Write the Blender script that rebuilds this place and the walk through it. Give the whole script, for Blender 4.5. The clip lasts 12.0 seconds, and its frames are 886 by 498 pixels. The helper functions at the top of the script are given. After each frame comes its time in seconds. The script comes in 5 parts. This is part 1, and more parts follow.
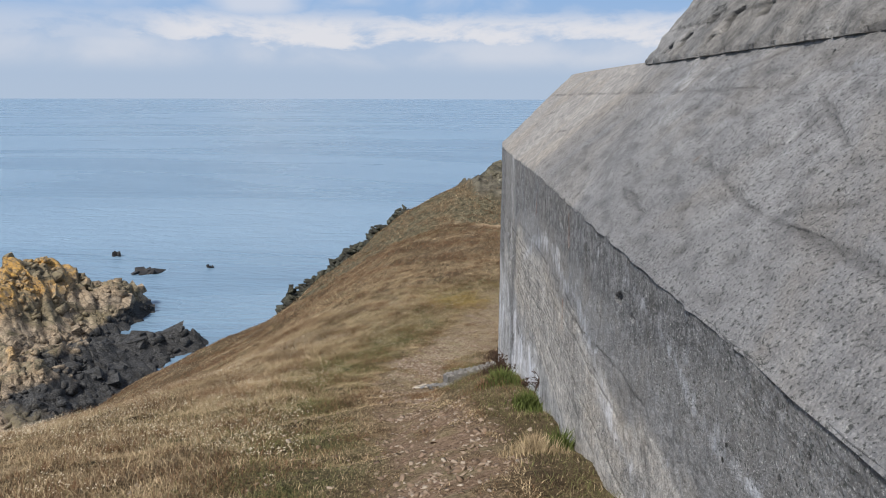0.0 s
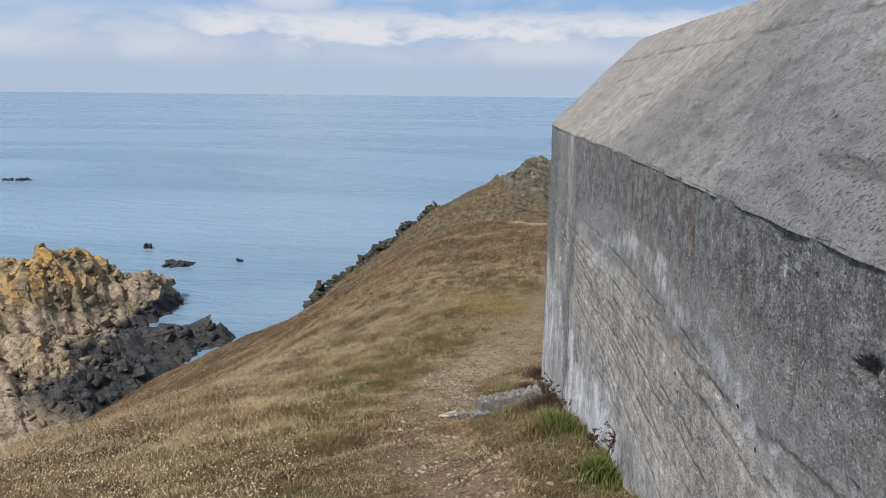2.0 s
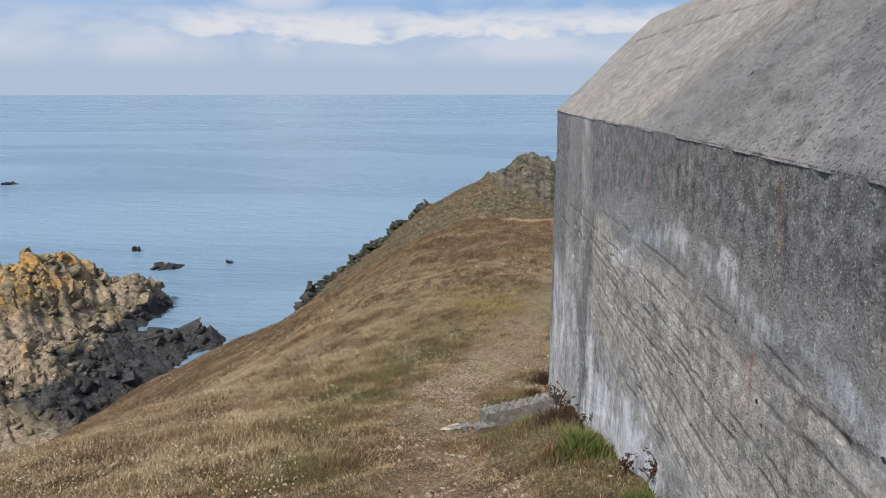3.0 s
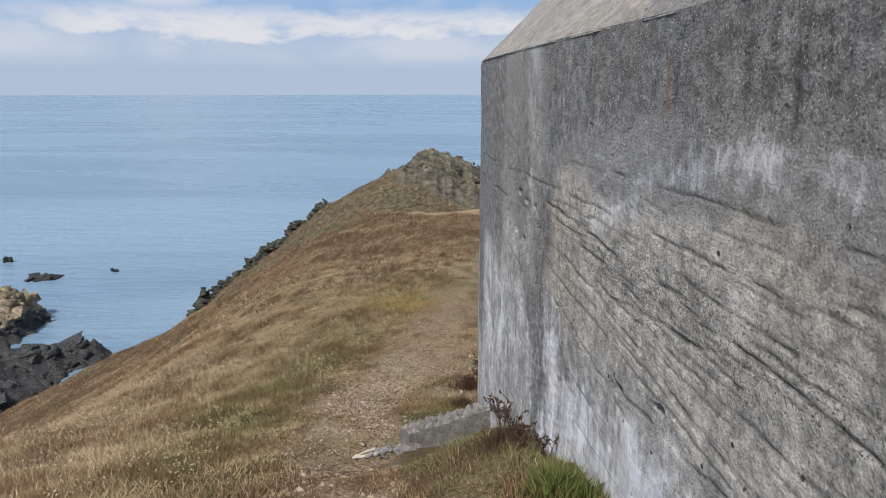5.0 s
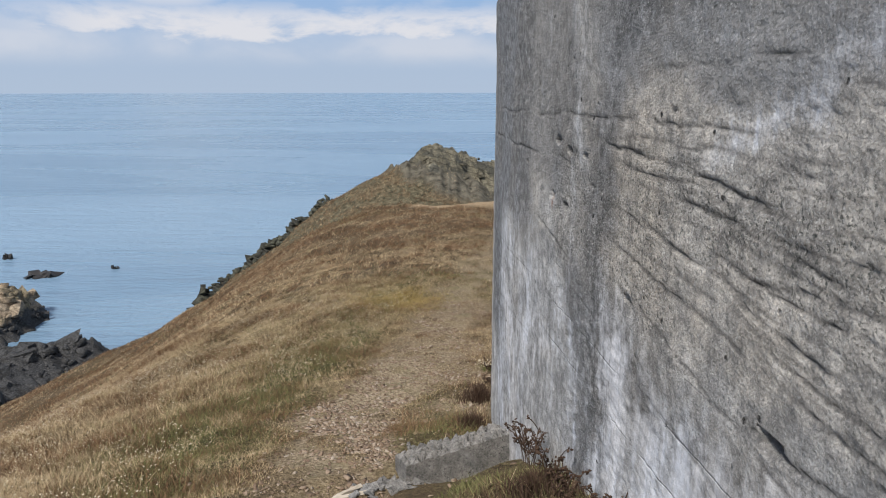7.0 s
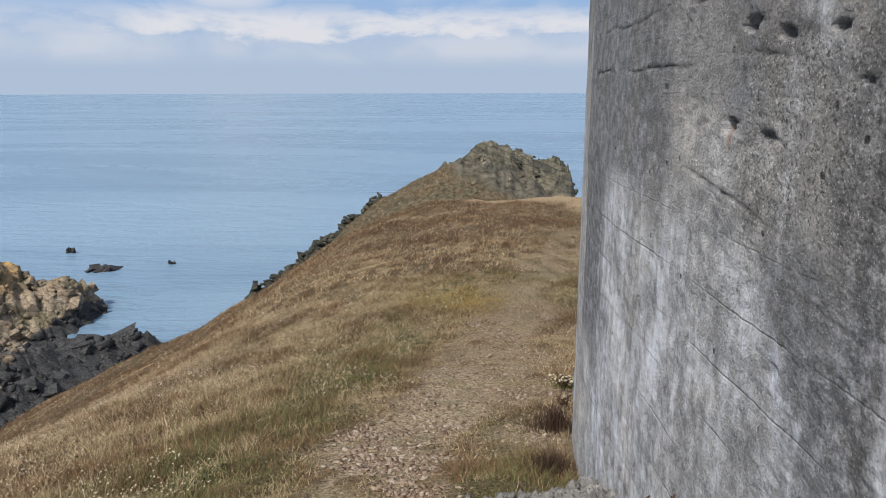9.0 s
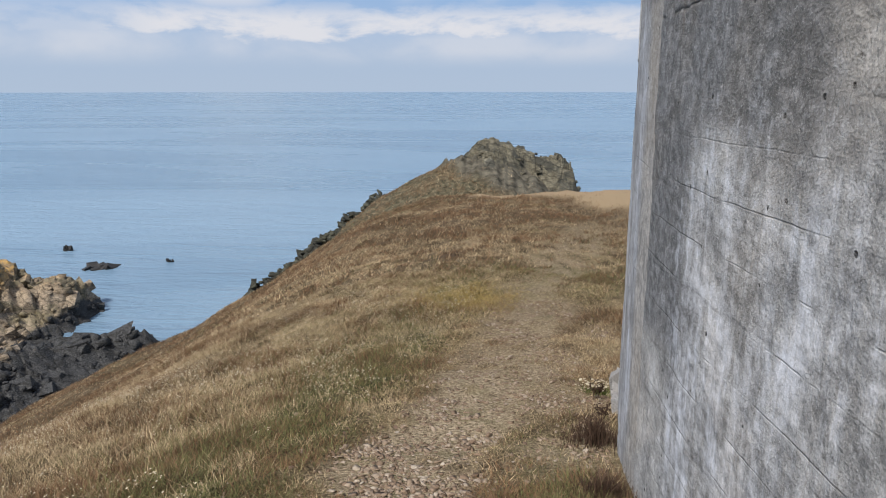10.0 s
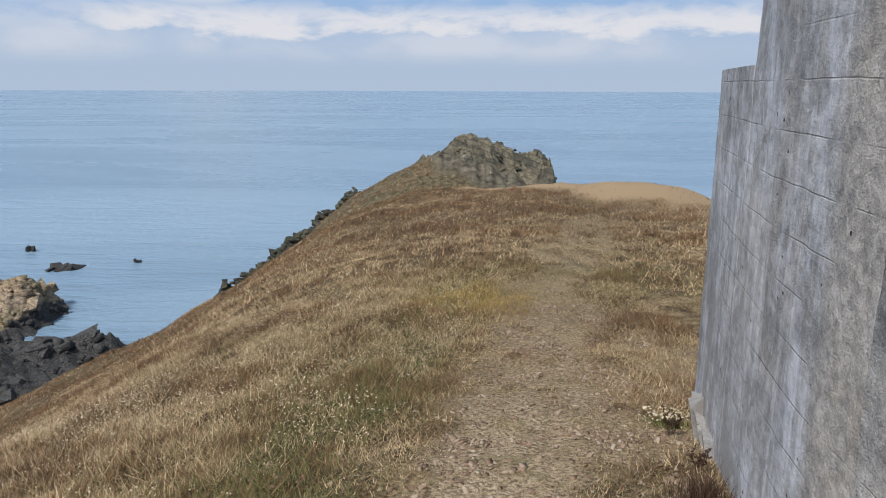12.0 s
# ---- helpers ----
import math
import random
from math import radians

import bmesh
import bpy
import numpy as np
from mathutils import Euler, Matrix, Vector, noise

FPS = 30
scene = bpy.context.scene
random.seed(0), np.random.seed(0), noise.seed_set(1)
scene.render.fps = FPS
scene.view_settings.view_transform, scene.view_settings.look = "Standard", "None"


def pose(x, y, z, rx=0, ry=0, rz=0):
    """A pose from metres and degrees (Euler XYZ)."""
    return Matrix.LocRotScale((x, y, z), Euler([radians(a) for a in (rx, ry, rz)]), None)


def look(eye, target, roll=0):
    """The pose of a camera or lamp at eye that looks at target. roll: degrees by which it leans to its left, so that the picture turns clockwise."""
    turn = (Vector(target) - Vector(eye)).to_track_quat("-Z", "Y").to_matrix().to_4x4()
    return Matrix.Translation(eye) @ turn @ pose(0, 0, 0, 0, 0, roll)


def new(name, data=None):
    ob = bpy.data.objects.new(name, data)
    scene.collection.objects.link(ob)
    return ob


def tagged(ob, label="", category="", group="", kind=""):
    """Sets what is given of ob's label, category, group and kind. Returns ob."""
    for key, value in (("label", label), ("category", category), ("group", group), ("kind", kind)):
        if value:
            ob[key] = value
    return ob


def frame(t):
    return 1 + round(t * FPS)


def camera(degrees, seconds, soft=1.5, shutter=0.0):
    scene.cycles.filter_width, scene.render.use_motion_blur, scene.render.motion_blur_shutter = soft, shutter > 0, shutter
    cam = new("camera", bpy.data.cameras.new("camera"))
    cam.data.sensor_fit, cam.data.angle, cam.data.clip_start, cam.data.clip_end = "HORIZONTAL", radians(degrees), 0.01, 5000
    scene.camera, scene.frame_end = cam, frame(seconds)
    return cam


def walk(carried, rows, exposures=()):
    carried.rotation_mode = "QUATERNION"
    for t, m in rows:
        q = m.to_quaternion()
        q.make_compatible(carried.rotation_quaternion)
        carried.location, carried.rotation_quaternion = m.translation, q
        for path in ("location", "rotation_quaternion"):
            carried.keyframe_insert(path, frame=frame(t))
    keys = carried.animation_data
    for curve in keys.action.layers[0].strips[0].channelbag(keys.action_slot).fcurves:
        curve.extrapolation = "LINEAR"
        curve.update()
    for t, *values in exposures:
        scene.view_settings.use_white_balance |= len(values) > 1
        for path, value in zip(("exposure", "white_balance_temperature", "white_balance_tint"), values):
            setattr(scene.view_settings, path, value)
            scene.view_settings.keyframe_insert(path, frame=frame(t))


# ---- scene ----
cam = camera(63.0, 12.0, 1.0)
PATH = [
    (0, (0.033, 0.27, 1.528), (-0.133, 2.218, 1.11), 0.2),
    (0.5, (0.05, 0.799, 1.446), (-0.113, 2.746, 1.019), 0.1),
    (1, (-0.014, 1.352, 1.303), (-0.174, 3.299, 0.875), 0.2),
    (1.5, (-0.045, 1.895, 1.153), (-0.206, 3.842, 0.726), 0.1),
    (2, (-0.214, 2.259, 1.133), (-0.463, 4.197, 0.707), 0.7),
    (2.5, (-0.337, 2.627, 1.045), (-0.7, 4.549, 0.628), 0.3),
    (3, (-0.418, 3.02, 0.966), (-0.642, 4.96, 0.536), 0.0),
    (3.5, (-0.537, 3.352, 0.875), (-0.58, 5.306, 0.454), 0.2),
    (5.5, (-0.68, 5.128, 0.262), (-0.629, 7.08, -0.169), 0.0),
    (6, (-0.696, 5.485, 0.173), (-0.642, 7.438, -0.256), -0.0),
    (6.5, (-0.651, 5.876, 0.036), (-0.595, 7.829, -0.395), -0.0),
    (8.5, (-0.693, 7.596, -0.516), (-0.786, 9.545, -0.956), -0.1),
    (9, (-0.781, 8.008, -0.622), (-0.887, 9.958, -1.055), -0.1),
    (9.5, (-0.882, 8.442, -0.794), (-0.991, 10.39, -1.23), 0.0),
    (10, (-1.051, 8.883, -0.921), (-1.154, 10.832, -1.357), 0.0),
    (10.5, (-1.184, 9.392, -1.122), (-1.282, 11.34, -1.561), 0.1),
    (11, (-1.328, 9.867, -1.212), (-1.388, 11.818, -1.649), 0.1),
    (11.5, (-1.397, 10.343, -1.299), (-1.444, 12.294, -1.739), -0.1),
    (12, (-1.552, 10.796, -1.448), (-1.583, 12.747, -1.886), 0.2),
]
walk(cam, [(t, look(eye, target, roll)) for t, eye, target, roll in PATH])

# ---- world, sun and exposure ----
SUN_HEIGHT, SUN_TURN = 52.0, -150.0      # degrees: height, and compass turn from +y to the right
SEA = -30.0
sun_way = Vector((math.sin(radians(SUN_TURN)) * math.cos(radians(SUN_HEIGHT)), math.cos(radians(SUN_TURN)) * math.cos(radians(SUN_HEIGHT)), math.sin(radians(SUN_HEIGHT))))
sun = new("sun", bpy.data.lights.new("sun", "SUN"))
sun.data.energy, sun.data.angle, sun.data.color = 4.0, radians(7), (1.0, 0.965, 0.92)
sun.matrix_world = look((0, 0, 60), Vector((0, 0, 60)) - sun_way)
scene.view_settings.exposure = -0.02


class Nodes:
    """Short hand for a node tree."""

    def __init__(self, tree):
        self.tree = tree
        tree.nodes.clear()

    def add(self, kind, **sets):
        n = self.tree.nodes.new(kind)
        for k, v in sets.items():
            if k == "op":
                n.operation = v
            elif k == "blend":
                n.blend_type = v
        return n

    def put(self, socket, value):
        if isinstance(value, bpy.types.NodeSocket):
            self.tree.links.new(value, socket)
        elif value is not None:
            if isinstance(value, tuple) and len(value) == 3 and socket.type == "RGBA":
                value = (*value, 1)
            socket.default_value = value

    def math(self, op, a, b=None, clamp=False):
        n = self.add("ShaderNodeMath", op=op)
        n.use_clamp = clamp
        self.put(n.inputs[0], a)
        if b is not None:
            self.put(n.inputs[1], b)
        return n.outputs[0]

    def noise(self, vec, scale, detail=4.0, rough=0.55, distort=0.0):
        n = self.add("ShaderNodeTexNoise")
        self.put(n.inputs["Vector"], vec)
        n.inputs["Scale"].default_value, n.inputs["Detail"].default_value = scale, detail
        n.inputs["Roughness"].default_value, n.inputs["Distortion"].default_value = rough, distort
        return n.outputs[0]

    def cells(self, vec, scale, feature="F1", out="Distance"):
        n = self.add("ShaderNodeTexVoronoi")
        n.feature = feature
        self.put(n.inputs["Vector"], vec)
        n.inputs["Scale"].default_value = scale
        return n.outputs[out]

    def span(self, v, a, b, lo=0.0, hi=1.0):
        n = self.add("ShaderNodeMapRange")
        n.interpolation_type = "SMOOTHSTEP"
        for k, w in enumerate((v, a, b, lo, hi)):
            self.put(n.inputs[k], w)
        return n.outputs[0]

    def mix(self, f, a, b, blend="MIX"):
        n = self.add("ShaderNodeMix")
        n.data_type, n.blend_type = "RGBA", blend
        self.put(n.inputs[0], f)
        self.put(n.inputs[6], a)
        self.put(n.inputs[7], b)
        return n.outputs[2]

    def ramp(self, v, stops):
        n = self.add("ShaderNodeValToRGB")
        e = n.color_ramp.elements
        while len(e) < len(stops):
            e.new(0.5)
        for k, (p, c) in enumerate(stops):
            e[k].position, e[k].color = p, (*c, 1)
        self.put(n.inputs[0], v)
        return n.outputs[0]

    def scaled(self, vec, sx, sy, sz):
        n = self.add("ShaderNodeVectorMath", op="MULTIPLY")
        self.put(n.inputs[0], vec)
        n.inputs[1].default_value = (sx, sy, sz)
        return n.outputs[0]

    def place(self):
        return self.add("ShaderNodeNewGeometry").outputs["Position"]

    def parts(self, vec):
        n = self.add("ShaderNodeSeparateXYZ")
        self.put(n.inputs[0], vec)
        return n.outputs

    def mask(self, name):
        n = self.add("ShaderNodeAttribute")
        n.attribute_name = name
        return n.outputs["Fac"]

    def bump(self, height, strength, distance, under=None):
        n = self.add("ShaderNodeBump")
        self.put(n.inputs["Height"], height)
        n.inputs["Strength"].default_value, n.inputs["Distance"].default_value = strength, distance
        if under is not None:
            self.put(n.inputs["Normal"], under)
        return n.outputs[0]

    def surface(self, colour, rough=0.9, normal=None, specular=0.3, metal=0.0):
        p = self.add("ShaderNodeBsdfPrincipled")
        self.put(p.inputs["Base Color"], colour)
        self.put(p.inputs["Roughness"], rough)
        p.inputs["Specular IOR Level"].default_value, p.inputs["Metallic"].default_value = specular, metal
        if normal is not None:
            self.put(p.inputs["Normal"], normal)
        out = self.add("ShaderNodeOutputMaterial")
        self.tree.links.new(p.outputs[0], out.inputs[0])
        return p


def material(name):
    m = bpy.data.materials.new(name)
    m.use_nodes = True
    return m, Nodes(m.node_tree)


# sky with thin cloud bands low over the sea and a soft veil above
world = bpy.data.worlds.new("sky")
world.use_nodes = True
scene.world = world
w = Nodes(world.node_tree)
sky = w.add("ShaderNodeTexSky")
sky.sky_type, sky.sun_disc = "NISHITA", False
sky.sun_elevation, sky.sun_rotation = radians(SUN_HEIGHT), radians(SUN_TURN)
sky.air_density, sky.dust_density, sky.ozone_density = 1.0, 1.6, 1.5
way = w.add("ShaderNodeTexCoord").outputs["Generated"]
wx, wy, wz = w.parts(way)
az = w.math("ARCTAN2", wx, wy)
comb = w.add("ShaderNodeCombineXYZ")
w.put(comb.inputs[0], az)
w.put(comb.inputs[1], w.math("MULTIPLY", wz, 2.6))
puffs = w.noise(comb.outputs[0], 10.0, 7.0, 0.6, 0.2)
comb2 = w.add("ShaderNodeCombineXYZ")
w.put(comb2.inputs[0], az)
w.put(comb2.inputs[1], w.math("MULTIPLY", wz, 2.2))
w.put(comb2.inputs[2], 3.7)
veil = w.noise(comb2.outputs[0], 4.6, 5.0, 0.55, 0.3)
left_end = w.span(az, -0.52, -0.40)
base = w.math("ADD", wz, w.math("MULTIPLY", w.math("SUBTRACT", puffs, 0.5), 0.07))
band = w.math("MULTIPLY", w.span(base, 0.058, 0.074), w.span(base, 0.112, 0.086))
bank = w.math("MULTIPLY", w.math("MULTIPLY", band, w.span(puffs, 0.30, 0.56, 0.25, 1.0)), w.math("ADD", w.math("MULTIPLY", left_end, 0.6), 0.4))
plume = w.math("MULTIPLY", w.span(w.math("ABSOLUTE", w.math("ADD", az, w.math("ADD", 0.27, w.math("MULTIPLY", veil, 0.12)))), 0.085, 0.02), w.span(wz, 0.085, 0.11))
high = w.math("MULTIPLY", w.span(wz, 0.085, 0.14), w.span(veil, 0.44, 0.68))
lower = w.math("MULTIPLY", w.math("MULTIPLY", w.span(wz, 0.02, 0.05), w.span(wz, 0.085, 0.06)), w.span(veil, 0.38, 0.66, 0.1, 0.5))
cover = w.math("MAXIMUM", w.math("MAXIMUM", w.math("MULTIPLY", bank, 0.85), w.math("MULTIPLY", plume, 0.6)), w.math("MAXIMUM", w.math("MULTIPLY", high, 0.7), lower))
low = w.span(wz, 0.02, 0.16)
clear = w.mix(w.span(wz, 0.36, 0.13), sky.outputs[0], w.mix(low, (3.5, 4.4, 5.75), (2.25, 3.8, 6.3)))
cloudy = w.mix(cover, clear, (6.7, 6.6, 6.8))
haze = w.mix(w.math("MULTIPLY", w.span(wz, 0.05, -0.005), 0.6), cloudy, (3.75, 4.55, 5.7))
back = w.add("ShaderNodeBackground")
w.put(back.inputs[0], haze)
back.inputs[1].default_value = 0.12
w.tree.links.new(back.outputs[0], w.add("ShaderNodeOutputWorld").inputs[0])

# ---- materials ----
def concrete(name, light=1.0, boards=1.0, wash=0.5, pits=1.0, even=0.0, mapped=False):
    """Weathered board-marked concrete. The masks algae, lime, honey and tan, where a mesh has them, name its stains."""
    m, n = material(name)
    p = n.place()
    x, y, z = n.parts(p)
    big = n.noise(p, 0.55, 5.0, 0.6, 0.4)
    mid = n.noise(p, 2.6, 6.0, 0.7)
    coarse = n.noise(p, 13.0, 6.0, 0.75)
    fine = n.noise(p, 55.0, 6.0, 0.75)
    sand = n.noise(p, 150.0, 4.0, 0.7)
    grit = n.cells(p, 75.0)
    runs = n.noise(n.scaled(p, 4.0, 4.0, 0.35), 1.0, 5.0, 0.65, 0.4)
    drip = n.noise(n.scaled(p, 16.0, 16.0, 0.6), 1.0, 5.0, 0.7)
    tone = n.ramp(n.math("ADD", n.math("ADD", n.math("MULTIPLY", big, 0.25), n.math("MULTIPLY", mid, 0.40)), n.math("MULTIPLY", coarse, 0.35)),
                  [(0.38, (0.115, 0.113, 0.11)), (0.46, (0.235, 0.23, 0.222)), (0.53, (0.365, 0.355, 0.338)), (0.62, (0.56, 0.55, 0.53))])
    tone = n.mix(even, tone, (0.40, 0.40, 0.41))
    if mapped:
        algae, lime, honey, tan = n.mask("algae"), n.mask("lime"), n.mask("honey"), n.mask("tan")
        ragged = n.math("MULTIPLY", n.math("SUBTRACT", n.math("ADD", mid, coarse), 1.0), 1.1)
        tone = n.mix(n.math("MULTIPLY", n.span(n.math("ADD", tan, ragged), 0.2, 1.2), 0.6), tone, n.mix(n.span(coarse, 0.35, 0.65), (0.27, 0.24, 0.20), (0.58, 0.53, 0.46)))
        dirty = n.span(n.math("ADD", algae, ragged), 0.15, 0.9)
        tone = n.mix(n.math("MULTIPLY", dirty, 0.88), tone, n.mix(n.span(coarse, 0.35, 0.65), (0.065, 0.066, 0.067), (0.215, 0.215, 0.217)))
        streak = n.math("MULTIPLY", n.math("SUBTRACT", n.math("ADD", runs, drip), 1.0), 0.9)
        washed = n.span(n.math("ADD", n.math("ADD", lime, streak), n.math("MULTIPLY", ragged, 1.2)), 0.15, 1.1)
        tone = n.mix(n.math("MULTIPLY", washed, 0.75), tone, n.mix(n.span(n.math("ADD", drip, mid), 0.75, 1.25), (0.36, 0.37, 0.395), (0.68, 0.70, 0.745)))
        gritty = n.math("MULTIPLY", n.math("ADD", n.math("MULTIPLY", n.math("SUBTRACT", 1.0, washed), 0.5), honey), pits)
    else:
        lime = n.math("MULTIPLY", n.span(runs, 0.52, 0.68), n.span(drip, 0.42, 0.60))
        tone = n.mix(n.math("MULTIPLY", lime, wash), tone, (0.60, 0.61, 0.63))
        gritty = n.math("MULTIPLY", n.span(big, 0.40, 0.55, 0.45, 0.9), pits)
    gritty = n.math("MINIMUM", gritty, 1.0)
    warm = n.span(n.noise(n.scaled(p, 0.7, 0.7, 0.5), 1.0, 4.0, 0.6, 0.8), 0.46, 0.60)
    tone = n.mix(n.math("MULTIPLY", warm, 0.4), tone, n.mix(1.0, tone, (1.0, 0.91, 0.79), "MULTIPLY"))
    rust = n.math("MULTIPLY", n.span(n.noise(n.scaled(p, 3.0, 3.0, 0.6), 1.0, 3.0), 0.66, 0.76), n.span(drip, 0.5, 0.65))
    tone = n.mix(n.math("MULTIPLY", rust, 0.5), tone, (0.24, 0.15, 0.09))
    speck = n.math("MULTIPLY", n.span(n.noise(p, 85.0, 5.0, 0.8), 0.55, 0.66), gritty)
    tone = n.mix(n.math("MULTIPLY", speck, 0.62), tone, (0.70, 0.69, 0.66))
    dark = n.math("MULTIPLY", n.span(fine, 0.475, 0.39), gritty)
    tone = n.mix(n.math("MULTIPLY", dark, 0.8), tone, (0.055, 0.062, 0.055))
    tone = n.mix(1.0, tone, n.mix(sand, (0.62, 0.62, 0.62), (1.38, 1.38, 1.38)), "MULTIPLY")
    # small holes: near-black colour stands in for the shade inside them
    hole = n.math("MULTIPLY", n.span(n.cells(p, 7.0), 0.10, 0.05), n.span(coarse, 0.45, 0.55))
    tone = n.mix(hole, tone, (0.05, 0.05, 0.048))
    # board joints, level, one every quarter metre, partly worn away
    sag = n.math("ADD", z, n.math("MULTIPLY", n.noise(n.scaled(p, 0.5, 0.5, 0.3), 1.0, 4.0, 0.7), 0.06))
    cell = n.math("FRACT", n.math("MULTIPLY", sag, 4.0))
    joint = n.math("MULTIPLY", n.span(n.math("ABSOLUTE", n.math("SUBTRACT", cell, 0.5)), 0.022, 0.005), n.math("MULTIPLY", n.span(n.noise(p, 1.3, 5.0, 0.7), 0.42, 0.58), n.span(z, -0.9, -1.5, 0.15, 1.0)))
    tone = n.mix(n.math("MULTIPLY", joint, 0.42 * boards), tone, (0.05, 0.05, 0.048))
    # crack mask: dirt in the joints, painted shade in the deeper recesses
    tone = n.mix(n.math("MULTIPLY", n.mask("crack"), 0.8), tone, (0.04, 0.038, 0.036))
    tone = n.mix(n.math("MULTIPLY", n.mask("rusty"), 0.75), tone, (0.20, 0.085, 0.045))
    tone = n.mix(1.0, tone, (light, light, light), "MULTIPLY")
    h = n.math("ADD", n.math("MULTIPLY", coarse, 0.3), n.math("MULTIPLY", n.math("MULTIPLY", fine, gritty), 0.5))
    h = n.math("ADD", h, n.math("ADD", n.math("MULTIPLY", n.math("MULTIPLY", grit, gritty), 0.22), n.math("MULTIPLY", sand, 0.06)))
    h = n.math("SUBTRACT", h, n.math("ADD", n.math("MULTIPLY", joint, 0.2 * boards), n.math("MULTIPLY", hole, 0.6)))
    n.surface(tone, 0.94, n.bump(h, 1.0, 0.03), 0.15)
    return m


MAT_WALL = concrete("wall_concrete", 1.25, 0.8, 0.55, 1.0, 0.0, True)
MAT_SLOPE = concrete("sloped_concrete", 0.80, 0.0, 0.15, 1.0, 0.4, True)
MAT_PIER = concrete("pale_concrete", 1.1, 0.8, 0.6, 0.5, 0.3, True)
MAT_TIER = concrete("upper_concrete", 0.72, 0.8, 0.2, 1.0)


def turf():
    m, n = material("turf")
    p = n.place()
    path, green, rocky, bare = n.mask("path"), n.mask("green"), n.mask("rocky"), n.mask("bare")
    big, mid, fine = n.noise(p, 0.35, 4.0, 0.6, 0.5), n.noise(p, 2.2, 5.0, 0.65), n.noise(p, 30.0, 4.0, 0.7)
    dry = n.ramp(n.math("ADD", n.math("MULTIPLY", mid, 0.5), n.math("MULTIPLY", fine, 0.5)),
                 [(0.37, (0.022, 0.016, 0.010)), (0.46, (0.095, 0.068, 0.038)), (0.54, (0.235, 0.172, 0.10)), (0.66, (0.46, 0.36, 0.23))])
    lush = n.ramp(fine, [(0.36, (0.018, 0.02, 0.010)), (0.5, (0.07, 0.072, 0.03)), (0.66, (0.16, 0.155, 0.068))])
    px0, far, pz0 = n.parts(p)
    heath = n.mix(n.math("MAXIMUM", n.span(big, 0.50, 0.66), n.math("MULTIPLY", n.span(far, 24.0, 34.0), n.span(big, 0.36, 0.50, 0.35, 0.9))), dry, n.mix(fine, (0.045, 0.034, 0.022), (0.16, 0.112, 0.068)))
    cover = n.mix(n.math("MULTIPLY", green, n.span(mid, 0.3, 0.6)), heath, lush)
    stones = n.cells(p, 26.0, "F1", "Color")
    px, py, pz = n.parts(p)
    red = n.ramp(fine, [(0.36, (0.075, 0.044, 0.028)), (0.5, (0.205, 0.128, 0.08)), (0.66, (0.35, 0.245, 0.165))])
    worn = n.ramp(fine, [(0.38, (0.10, 0.078, 0.047)), (0.5, (0.40, 0.325, 0.205)), (0.62, (0.64, 0.545, 0.37))])
    soil = n.mix(n.math("MULTIPLY", n.span(n.math("ADD", py, n.math("MULTIPLY", mid, 7.0)), 11.0, 17.0), 0.85), red, worn)
    soil = n.mix(n.math("MULTIPLY", n.span(mid, 0.48, 0.62), 0.6), soil, n.mix(fine, (0.10, 0.10, 0.045), (0.26, 0.23, 0.11)))
    soil = n.mix(0.35, soil, n.mix(n.parts(stones)[0], (0.08, 0.052, 0.034), (0.42, 0.32, 0.225)))
    cover = n.mix(path, cover, soil)
    sandy = n.mix(fine, (0.25, 0.175, 0.10), (0.44, 0.335, 0.21))
    cover = n.mix(bare, cover, sandy)
    stone = n.ramp(n.math("ADD", n.math("MULTIPLY", n.noise(p, 0.9, 6.0, 0.7), 0.6), n.math("MULTIPLY", fine, 0.4)),
                   [(0.40, (0.03, 0.028, 0.022)), (0.5, (0.12, 0.108, 0.082)), (0.7, (0.26, 0.235, 0.18))])
    olive = n.math("MULTIPLY", n.span(far, 50.0, 66.0), n.span(big, 0.38, 0.52, 0.3, 0.85))
    cover = n.mix(olive, cover, n.mix(n.span(mid, 0.35, 0.65), (0.035, 0.036, 0.022), (0.175, 0.155, 0.10)))
    cover = n.mix(rocky, cover, stone)
    h = n.math("ADD", n.math("MULTIPLY", mid, 0.5), fine)
    n.surface(cover, 0.95, n.bump(h, 0.8, 0.05), 0.1)
    return m


MAT_TURF = turf()


